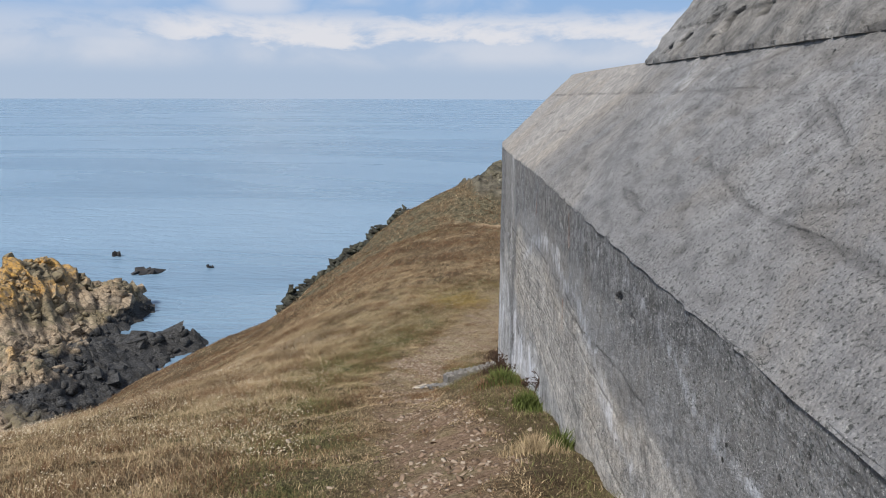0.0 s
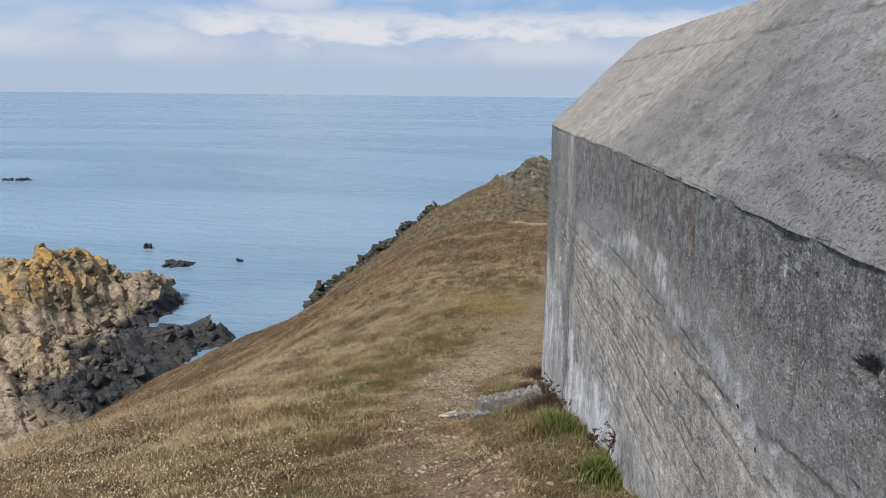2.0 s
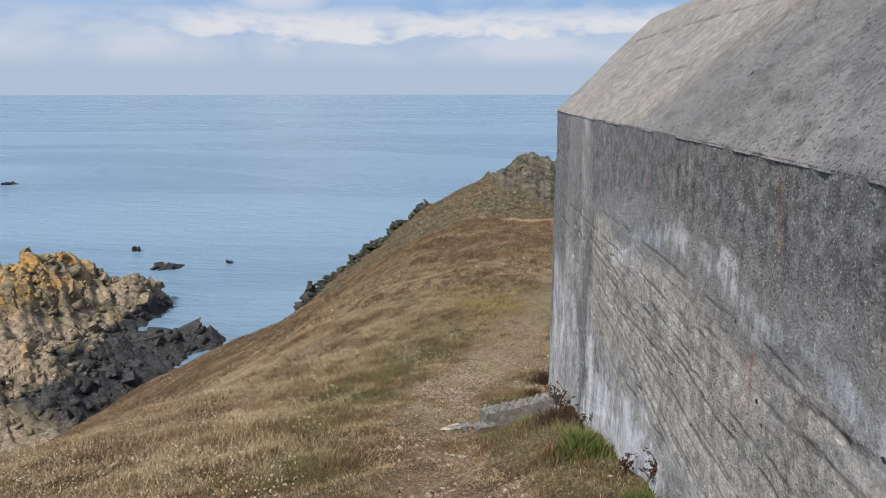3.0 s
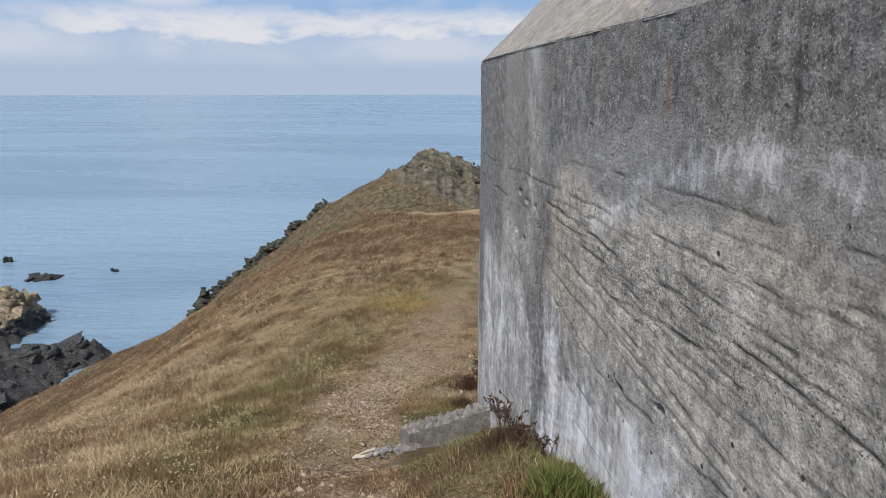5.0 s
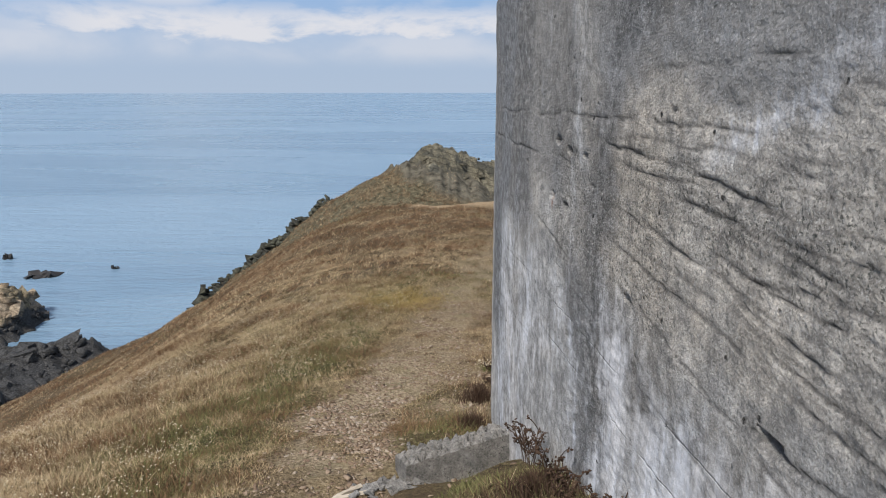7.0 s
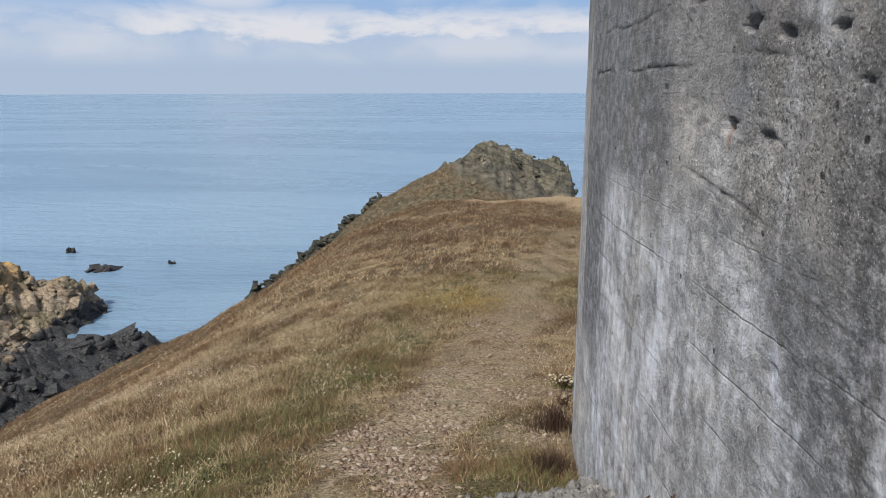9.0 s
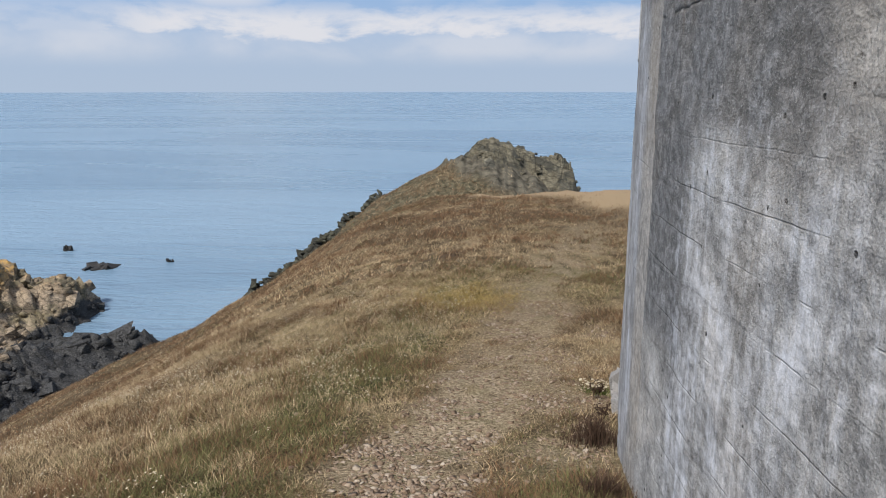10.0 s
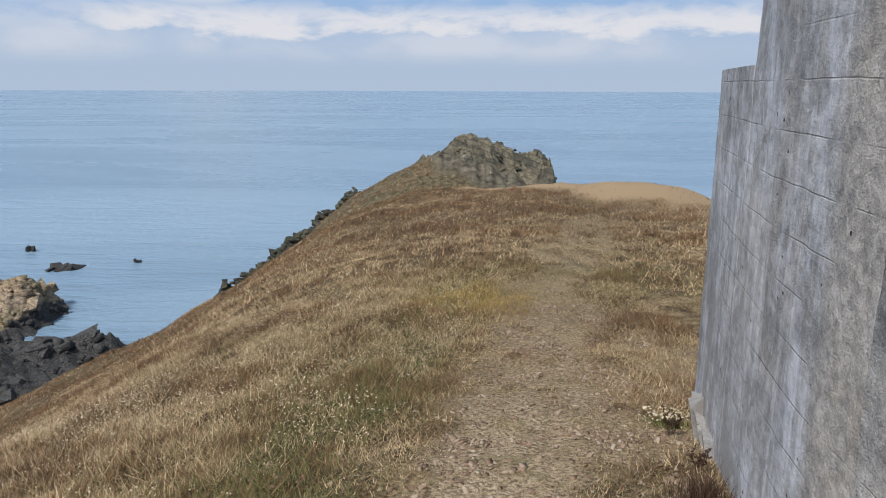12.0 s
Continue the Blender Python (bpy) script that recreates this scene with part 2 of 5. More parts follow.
def rock(name, warm, lichen, wet, light=1.0):
    m, n = material(name)
    p = n.place()
    x, y, z = n.parts(p)
    a, b, c = n.noise(p, 0.22, 5.0, 0.65, 0.6), n.noise(p, 1.3, 6.0, 0.7), n.noise(p, 7.0, 5.0, 0.7)
    tone = n.ramp(n.math("ADD", n.math("MULTIPLY", b, 0.55), n.math("MULTIPLY", c, 0.45)),
                  [(0.34, (0.045, 0.039, 0.031)), (0.44, (0.19 * warm, 0.155, 0.112)), (0.54, (0.37 * warm, 0.31, 0.23)), (0.66, (0.56 * warm, 0.49, 0.385))])
    if not lichen:
        # broad random patches of a darker grey tone
        mottled = n.span(n.noise(n.scaled(p, 0.5, 0.3, 0.8), 1.0, 4.0, 0.6), 0.47, 0.55)
        tone = n.mix(n.math("MULTIPLY", mottled, 0.8), tone, n.mix(c, (0.05, 0.052, 0.045), (0.19, 0.185, 0.16)))
    if lichen:
        patch = n.math("MULTIPLY", n.span(a, 0.41, 0.53), n.span(z, SEA + 4.0, SEA + 7.5))
        tone = n.mix(n.math("MULTIPLY", n.math("MULTIPLY", patch, n.span(b, 0.38, 0.55)), lichen), tone, (0.56, 0.33, 0.09))
        moss = n.math("MULTIPLY", n.span(a, 0.50, 0.42), n.span(c, 0.38, 0.55))
        tone = n.mix(n.math("MULTIPLY", moss, 0.6), tone, (0.13, 0.125, 0.06))
    if wet:
        tide = n.span(n.math("SUBTRACT", n.math("ADD", z, n.math("MULTIPLY", a, 5.0)), n.span(x, -58.0, -49.0, -3.4, 2.9)), SEA + 3.9, SEA + 3.1)
        tide = n.math("MULTIPLY", tide, n.span(n.math("ADD", y, n.math("MULTIPLY", b, 8.0)), 60.0, 64.0))
        tone = n.mix(tide, tone, n.mix(n.span(c, 0.35, 0.7), (0.016, 0.016, 0.018), (0.13, 0.13, 0.132)))
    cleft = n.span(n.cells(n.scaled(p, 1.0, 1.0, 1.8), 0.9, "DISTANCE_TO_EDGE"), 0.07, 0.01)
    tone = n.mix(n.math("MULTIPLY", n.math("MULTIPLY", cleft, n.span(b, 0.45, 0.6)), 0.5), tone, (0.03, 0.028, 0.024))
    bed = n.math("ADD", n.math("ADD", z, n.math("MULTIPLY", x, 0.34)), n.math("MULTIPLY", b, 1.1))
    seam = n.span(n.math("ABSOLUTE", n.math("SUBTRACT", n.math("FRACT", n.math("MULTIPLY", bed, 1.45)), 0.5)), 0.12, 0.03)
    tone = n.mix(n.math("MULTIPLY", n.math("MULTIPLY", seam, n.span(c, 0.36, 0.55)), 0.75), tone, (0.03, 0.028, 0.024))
    tone = n.mix(1.0, tone, (light, light, light * 0.96), "MULTIPLY")
    n.surface(tone, 0.88, n.bump(n.math("ADD", b, c), 0.6, 0.12), 0.25)
    return m


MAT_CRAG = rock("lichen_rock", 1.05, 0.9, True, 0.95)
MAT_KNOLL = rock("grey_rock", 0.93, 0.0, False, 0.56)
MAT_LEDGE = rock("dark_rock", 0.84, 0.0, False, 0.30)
m, n = material("wet_rock")
MAT_WET = m
n.surface(n.mix(n.noise(n.place(), 1.2), (0.010, 0.010, 0.011), (0.05, 0.045, 0.04)), 0.6, None, 0.4)

m, n = material("sea_water")
MAT_SEA = m
p = n.place()
swell = n.noise(n.scaled(p, 0.07, 0.27, 0.2), 1.0, 4.0, 0.55, 0.5)
chop = n.noise(n.scaled(p, 0.55, 1.1, 1.0), 1.0, 4.0, 0.6, 0.4)
slick = n.noise(n.scaled(p, 0.003, 0.012, 0.01), 1.0, 4.0, 0.6, 1.0)
tone = n.mix(n.span(slick, 0.35, 0.65), (0.155, 0.25, 0.345), (0.225, 0.33, 0.43))
q = n.surface(tone, n.span(slick, 0.3, 0.7, 0.22, 0.34), n.bump(n.math("ADD", swell, n.math("MULTIPLY", chop, 0.35)), 0.85, 1.0), 0.35)
q.inputs["IOR"].default_value = 1.33

# ---- helpers for meshes ----
def mesh_ob(name, verts, faces, mat, parent=None, label="", smooth=False):
    me = bpy.data.meshes.new(name)
    me.from_pydata(np.asarray(verts, float).tolist(), [], faces if isinstance(faces, list) else np.asarray(faces).tolist())
    me.materials.append(mat)
    if smooth:
        me.polygons.foreach_set("use_smooth", [True] * len(me.polygons))
        me.set_sharp_from_angle(angle=radians(38))
    me.update()
    ob = new(name, me)
    if parent is not None:
        ob.parent = parent
    if label:
        ob["label"] = label
    return ob


def fast_mesh(name, verts, tris, mats, slots=None, parent=None):
    """One mesh of many triangles from numpy arrays."""
    me = bpy.data.meshes.new(name)
    verts, tris = np.asarray(verts, np.float32), np.asarray(tris, np.int32)
    me.vertices.add(len(verts))
    me.vertices.foreach_set("co", verts.ravel())
    me.loops.add(tris.size)
    me.loops.foreach_set("vertex_index", tris.ravel())
    me.polygons.add(len(tris))
    me.polygons.foreach_set("loop_start", np.arange(0, tris.size, 3, dtype=np.int32))
    for mt in mats:
        me.materials.append(mt)
    if slots is not None:
        me.polygons.foreach_set("material_index", np.asarray(slots, np.int32))
    me.update(calc_edges=True)
    me.validate()
    ob = new(name, me)
    if parent is not None:
        ob.parent = parent
    return ob


def thing(name, label, category, at=(0, 0, 0), group="", kind=""):
    ob = new(name)
    ob.location = at
    return tagged(ob, label, category, group, kind)


rng = np.random.default_rng(7)


def rough_field(x, y, z, size, octaves=3, seed=0.0):
    """Smooth noise at points, by the sum of turned sines."""
    r = np.random.default_rng(int(seed * 10) + 5)
    out, amp = np.zeros(np.shape(x)), 1.0
    for o in range(octaves):
        for k in range(4):
            d = r.normal(size=3)
            d *= 2 * math.pi / (size * np.linalg.norm(d)) * (2 ** o) * r.uniform(0.7, 1.3)
            out = out + amp * 0.35 * np.sin(x * d[0] + y * d[1] + z * d[2] + r.uniform(0, 6.28))
        amp *= 0.55
    return out


# --- ground shape ---
PROFILE = np.array([(-60, 14.0), (-30, 8.0), (-10, 3.0), (0, 0.1), (5, -1.42), (7.3, -2.04), (9, -2.53), (11.5, -3.18), (13.5, -3.70),
                    (15.3, -4.05), (17.6, -4.42), (21.7, -4.72), (28, -4.9), (37.5, -5.0), (41, -5.8), (46, -7.6), (60, -11.0), (80, -13.0), (110, -20.0), (140, -40.0)])
FALL = np.array([(-60, 0.03), (0, 0.030), (10, 0.024), (15, 0.03), (21, 0.048), (30, 0.052), (40, 0.05), (52, 0.03), (70, 0.02), (140, 0.02)])


def soft(y, table, r=1.6):
    return sum(w * np.interp(y + d * r, table[:, 0], table[:, 1]) for d, w in ((-1, 0.15), (-0.5, 0.2), (0, 0.3), (0.5, 0.2), (1, 0.15)))


def step(a, b, v):
    s = np.clip((v - a) / (b - a), 0, 1)
    return s * s * (3 - 2 * s)


def bump(x, y, cx, cy, rx, ry):
    return np.exp(-((x - cx) / rx) ** 2 - ((y - cy) / ry) ** 2)


def ground_height(x, y):
    x, y = np.asarray(x, float), np.asarray(y, float)
    z = soft(y, PROFILE)
    shoulder = -1.4 + 0.03 * np.clip(y - 18, 0, 25) - 0.09 * np.clip(y - 45, 0, 60)
    u = np.clip(shoulder - x, 0, None)
    c = np.interp(y, FALL[:, 0], FALL[:, 1])
    m = 0.60                                   # steepest turf
    u0 = m / (2 * c)
    z = z - np.where(u < u0, c * u * u, c * u0 * u0 + m * (u - u0))
    # bank against the bunker
    z = z + 0.46 * step(-1.25, 0.1, x) * step(13.2, 10.4, y)
    # hollow before the broken footing
    z = z - 0.12 * bump(x, y, -0.4, 11.2, 0.75, 0.7) - 0.22 * bump(x, y, -0.35, 11.7, 0.6, 0.2)
    # far slope on the seaward side
    z = z - 0.055 * np.clip(x - 4.6, 0, None) ** 2 * step(20, 32, y) - 0.35 * np.clip(x - 6, 0, 30) * step(42, 60, y)
    # rocky knoll at the point
    z = z + 6.0 * bump(x, y, 0.8, 95, 7.4, 8.2) + 3.5 * bump(x, y, -6.5, 91, 7, 9) + 2.6 * bump(x, y, -14, 97, 6, 9) - 1.6 * bump(x, y, -13, 70, 8, 14) + 1.4 * bump(x, y, 8.2, 94, 3.5, 7)
    # the far flank breaks off into rock above the cove
    z = z - 0.45 * np.clip(-20.5 - x, 0, None) * step(48, 58, y)
    # brow of the turf over the cove
    z = z + (0.5 * step(-14.5, -18, x) - 0.3 * bump(x, y, -11.5, 37, 2.6, 40)) * bump(x, y, x, 37, 1, 9)
    # low mound with bare earth
    z = z + 0.35 * bump(x, y, 6, 37, 3.5, 3.5)
    return z


# ---- ground ----
PATHLINE = np.array([(1.0, -8), (0.3, -2), (0.0, 1), (-0.25, 4), (-0.62, 6.5), (-1.1, 8.5), (-1.45, 10.5), (-1.6, 12.5), (-1.35, 14.5), (-0.75, 17.5), (-0.1, 20.5), (0.7, 25), (2.2, 30), (4.5, 35)])


def path_offset(x, y):
    return x - np.interp(y, PATHLINE[:, 1], PATHLINE[:, 0])


def path_mask(x, y):
    d = path_offset(x, y)
    wob = rough_field(x, y, 0 * x, 2.2, 3, 1.0)
    half = np.interp(y, [-8, 4, 9, 13, 17, 22, 30], [0.42, 0.45, 0.42, 0.5, 0.75, 0.7, 0.9])
    main = step(1.35, 0.55, np.abs(d) / half + 0.35 * wob)
    spread = step(1.3, 0.5, np.abs(d - 0.95) / 0.75 + 0.4 * wob) * step(12.5, 14.5, y) * step(24, 18, y) * 0.8
    main = main * (1 - 0.75 * step(0.15, 0.6, rough_field(x, y, 0 * x, 0.9, 3, 9.0)))
    return np.clip(np.maximum(main, spread * (1 - 0.8 * step(-0.1, 0.5, rough_field(x, y, 0 * x, 1.2, 3, 10.0)))) * step(40, 24, y) * (1 - 0.35 * step(16, 19, y)), 0, 1)


def green_mask(x, y):
    d = path_offset(x, y)
    g = 0.75 * np.exp(-((d + 1.25 + 0.04 * (y - 8)) / 0.8) ** 2) * step(26, 16, y)
    g = g + 0.4 * step(0.4, 0.75, d) * step(13.8, 12.5, y) + 0.7 * bump(x, y, 0.2, 23.5, 2.6, 2.2) + 0.25 * bump(x, y, -3.2, 16, 1.5, 3) + 0.8 * bump(x, y, -0.35, 13.7, 0.5, 1.3)
    return np.clip(g * (1 + 0.4 * rough_field(x, y, 0 * x, 1.1, 3, 2.5)) + 0.16 * rough_field(x, y, 0 * x, 3.0, 3, 2.0), 0, 1)


def bare_mask(x, y):
    w = rough_field(x, y, 0 * x, 5.0, 3, 3.0)
    return np.clip(step(0.75, 1.25, 1.7 * bump(x, y, 5.3, 35, 4.0, 4.8) + 1.35 * bump(x, y, 0.5, 37.5, 3.4, 1.6) + 0.25 * w) + np.exp(-((x + 5.2 - 0.2 * (y - 80)) / 0.4) ** 2) * step(74, 77, y) * step(85, 82, y), 0, 1)


def rocky_mask(x, y):
    w = rough_field(x, y, 0 * x, 9.0, 3, 4.0)
    knoll = 1.6 * bump(x, y, 3.0, 94, 8.5, 9)
    cliff = step(-23, -27, ground_height(x, y))
    return np.clip(step(0.55, 0.9, knoll + 0.25 * w) + cliff, 0, 1)


def spread_axis(lo, a, b, hi, fine, grow=1.07):
    mid = list(np.arange(a, b, fine))
    up, d = [b], fine
    while up[-1] < hi:
        d *= grow
        up.append(up[-1] + d)
    down, d = [a], fine
    while down[-1] > lo:
        d *= grow
        down.append(down[-1] - d)
    return np.array(down[:0:-1] + mid + up)


gx, gy = spread_axis(-75, -7.5, 1.5, 70, 0.09), spread_axis(-70, 2.0, 21, 150, 0.09, 1.03)
GX, GY = np.meshgrid(gx, gy)
GZ = ground_height(GX, GY)
pm = path_mask(GX, GY)
near = step(60, 20, GY)
GZ = GZ + near * (0.035 * rough_field(GX, GY, GZ, 1.1, 3, 5.0) * (1 - 0.6 * pm) + 0.05 * rough_field(GX, GY, GZ, 3.5, 2, 6.0)) - 0.03 * pm * near
far = step(22, 45, GY)
GZ = GZ + far * (0.16 * rough_field(GX, GY, GZ, 4.5, 4, 7.0)) + rocky_mask(GX, GY) * 0.7 * np.abs(rough_field(GX, GY, GZ, 4.0, 4, 8.0))
GZ = np.maximum(GZ, SEA - 4)
nx, ny = len(gx), len(gy)
quad = (np.arange(ny - 1)[:, None] * nx + np.arange(nx - 1)[None, :]).ravel()
ground_me = bpy.data.meshes.new("ground")
ground_me.from_pydata(np.stack([GX, GY, GZ], -1).reshape(-1, 3).tolist(), [], np.stack([quad, quad + 1, quad + nx + 1, quad + nx], 1).tolist())
ground_me.polygons.foreach_set("use_smooth", [True] * len(ground_me.polygons))
ground_me.materials.append(MAT_TURF)
for key, field in (("path", pm), ("green", green_mask(GX, GY)), ("rocky", rocky_mask(GX, GY)), ("bare", bare_mask(GX, GY))):
    ground_me.attributes.new(key, "FLOAT", "POINT").data.foreach_set("value", field.ravel().astype(np.float32))
ground = tagged(new("ground", ground_me), "dry grassy headland slope with a worn stony footpath", "ground", kind="structure")

# ---- sea ----
rings, spokes = [30, 120, 300, 700, 1600, 3200, 4880], 72
sv, sf = [(0, 60, SEA)], []
for r in rings:
    sv += [(r * math.cos(2 * math.pi * k / spokes), 60 + r * math.sin(2 * math.pi * k / spokes) if r < 4000 else r * math.sin(2 * math.pi * k / spokes), SEA) for k in range(spokes)]
sf += [(0, 1 + k, 1 + (k + 1) % spokes) for k in range(spokes)]
for r in range(len(rings) - 1):
    a = 1 + r * spokes
    sf += [(a + k, a + spokes + k, a + spokes + (k + 1) % spokes, a + (k + 1) % spokes) for k in range(spokes)]
tagged(mesh_ob("water", sv, sf, MAT_SEA), "calm blue-grey sea reaching to the horizon", "sea", kind="structure")

# ---- bunker ----
OUTLINE = np.array([(1.75, -8), (1.05, 0), (0.87, 2), (0.70, 3.9), (0.605, 4.9), (0.52, 6), (0.44, 7), (0.355, 8), (0.25, 9), (0.155, 10), (0.075, 11), (0.005, 12), (-0.025, 12.7),
                    (-0.01, 13.4), (0.055, 14.2), (0.285, 15.4), (0.49, 16.4), (0.73, 17.3), (1.15, 18.1), (1.9, 18.7), (2.8, 19.1), (4.5, 19.4)])


def outline(a, b, gap):
    """Points and inward normals along the outer face, from the stations a to b (y of the outline, by running length)."""
    seg = np.r_[0, np.cumsum(np.hypot(*np.diff(OUTLINE, axis=0).T))]
    sa, sb = np.interp(a, OUTLINE[:, 1], seg), np.interp(b, OUTLINE[:, 1], seg)
    s = np.linspace(sa, sb, max(2, int((sb - sa) / gap) + 1))
    if gap < 0.04:
        mid3 = np.interp(2.5, OUTLINE[:, 1], seg)
        s = np.r_[np.linspace(sa, mid3, 40)[:-1], np.linspace(mid3, sb, int((sb - mid3) / gap) + 1)]
    ease = lambda col: sum(wt * np.interp(s + d, seg, OUTLINE[:, col]) for d, wt in ((-0.5, 0.2), (-0.25, 0.2), (0, 0.2), (0.25, 0.2), (0.5, 0.2)))
    pts = np.stack([ease(0), ease(1)], 1)
    t = np.gradient(pts, axis=0)
    t /= np.linalg.norm(t, axis=1)[:, None]
    return pts, np.stack([t[:, 1], -t[:, 0]], 1)


# pour lines left between two lifts of concrete: start and end (y, z), depth
POURS = [(13.4, -0.53, 10.3, -0.52, 0.022), (12.7, -0.28, 4.0, -0.22, 0.016), (9.8, -0.36, 7.4, -0.48, 0.035), (7.4, -0.48, 3.0, -0.62, 0.028), (9.2, -0.65, 7.4, -0.92, 0.03), (7.4, -0.92, 5.0, -1.1, 0.02),
         (8.4, -0.69, 7.2, -0.57, 0.018), (8.8, -1.13, 6.8, -1.08, 0.022), (9.1, -0.03, 5.5, -0.02, 0.014), (11.2, -0.94, 10.2, -1.06, 0.02), (13.3, -1.96, 9.6, -1.74, 0.005), (13.3, -2.42, 10.5, -2.18, 0.005),
         (13.3, -1.45, 11.0, -1.40, 0.004), (8.9, -0.50, 7.0, -0.66, 0.016), (7.9, -0.34, 6.4, -0.42, 0.016), (8.3, -0.86, 6.5, -1.02, 0.016), (13.3, -2.75, 11.6, -2.66, 0.004), (6.6, -0.20, 3.2, 0.10, 0.016), (9.6, -0.44, 7.0, -0.60, 0.008), (9.3, -0.30, 7.0, -0.36, 0.008), (9.0, -0.78, 6.6, -1.0, 0.008), (8.6, -0.60, 6.0, -0.74, 0.008), (9.9, -0.85, 8.0, -1.25, 0.010), (10.2, -1.2, 8.2, -1.5, 0.008), (8.0, -0.12, 5.0, -0.08, 0.008), (7.2, -0.75, 4.2, -0.72, 0.010)]
# a fan of thin lifts that meet at the bend, where the concrete was poured in layers
for k in range(9):
    far_z, near_z = -0.34 - 0.06 * k, -0.20 - 0.12 * k
    POURS.append((9.55 - 0.07 * (k % 4), far_z, 4.5 + 0.5 * (k % 3), near_z, (0.010, 0.004, 0.016)[k % 3]))
GOUGES = [(8.9, 0.15, 0.55), (7.75, 0.30, 0.62), (7.2, 0.35, 0.55), (6.9, 0.25, 0.50), (6.5, 0.40, 0.60), (6.2, 0.15, 0.58), (5.8, 0.35, 0.52), (5.1, 0.30, 0.58), (4.6, 0.10, 0.35), (9.6, 0.35, 0.60)]
PITS = [(10.67, -0.75, 0.05), (10.39, -0.77, 0.035), (10.55, -0.41, 0.06), (10.33, -0.46, 0.05), (10.03, -0.46, 0.05), (9.34, -1.03, 0.045), (8.19, -1.13, 0.06), (7.7, -1.02, 0.07), (4.2, 0.42, 0.06), (3.9, 0.40, 0.05),
        (9.9, -0.60, 0.03), (9.0, -0.2, 0.03), (6.1, -0.5, 0.035), (5.2, -0.1, 0.03), (11.4, -0.62, 0.03), (8.8, 0.2, 0.03)]


def wall_relief(y, z, inset):
    """How far the cast face lies inwards at a place: lift joints, gouges and knocked-out pits."""
    # the mask darkens joints as dirt, gouges and pits with painted shade
    out, dirt_shade = np.zeros(y.shape), np.zeros(y.shape)
    wander = 0.014 * rough_field(y, z, 0 * y, 0.7, 6, 21.0) + 0.008 * rough_field(y, z, 0 * y, 0.08, 2, 24.0)
    chipped = rough_field(y, z, 0 * y, 0.07, 3, 28.0)
    for y0, z0, y1, z1, deep in POURS:
        f = (y - y0) / (y1 - y0)
        d = z - (z0 + (z1 - z0) * f) + 0.5 * wander + 0.014 * rough_field(y, 0 * y, 0 * y, 1.1, 4, 60.0 + 7 * y0 + 3 * z1)
        run = step(-0.06, 0.05, f) * step(1.06, 0.95, f)
        line = run * np.exp(-(d / (0.006 + 0.10 * deep)) ** 2) * step(-0.7, 0.25, rough_field(y, z, 0 * y, 0.6, 3, 25.0 + deep * 100 + y0))
        out += 0.32 * deep * line - 0.14 * deep * run * step(0.0, -0.006, d) * step(-0.2, -0.02, d)
        dirt_shade = np.maximum(dirt_shade, line * min(1.0, 0.35 + 45 * deep))
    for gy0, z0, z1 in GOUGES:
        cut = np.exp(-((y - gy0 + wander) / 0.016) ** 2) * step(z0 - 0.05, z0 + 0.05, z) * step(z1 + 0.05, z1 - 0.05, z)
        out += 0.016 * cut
        dirt_shade = np.maximum(dirt_shade, 0.9 * cut)
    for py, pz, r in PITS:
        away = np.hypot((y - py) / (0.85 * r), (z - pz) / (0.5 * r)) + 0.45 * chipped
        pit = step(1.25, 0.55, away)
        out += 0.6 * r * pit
        dirt_shade = np.maximum(dirt_shade, 0.85 * pit)
    scab = step(0.25, 0.7, rough_field(y, z, 0 * y, 1.6, 3, 22.0)) * step(13.0, 11.0, y)
    return dirt_shade, out + scab * 0.007 * np.abs(rough_field(y, z, 0 * y, 0.10, 3, 23.0))


SLOPE_CRACKS = [(12.5, 0.81, 6.2, 0.84), (6.2, 0.84, 4.7, 0.86), (4.4, 0.46, 3.45, 0.34), (3.45, 0.34, 2.4, 0.31), (4.04, 0.86, 3.3, 0.62), (3.72, 0.54, 3.74, 0.72), (7.62, 0.55, 7.72, 1.06), (6.88, 0.85, 6.97, 1.02), (3.2, 0.36, 2.8, 0.46),
                (9.4, 0.35, 8.6, 0.42), (5.6, 0.95, 4.9, 1.08), (10.8, 0.55, 10.2, 0.62), (5.1, 0.22, 4.4, 0.16)]
SLOPE_CHIPS = [(3.47, 0.58, 0.03), (3.31, 0.50, 0.035), (3.17, 0.17, 0.04), (3.29, 0.39, 0.02), (4.6, 0.6, 0.03), (5.3, 0.3, 0.03), (4.0, 0.25, 0.035), (5.0, 0.75, 0.03), (4.4, 0.9, 0.03), (6.9, 0.3, 0.03), (6.4, 0.5, 0.03), (8.0, 0.7, 0.03), (11.9, 0.76, 0.03), (2.7, 0.7, 0.04), (3.6, 0.1, 0.05), (5.9, 0.05, 0.05)]


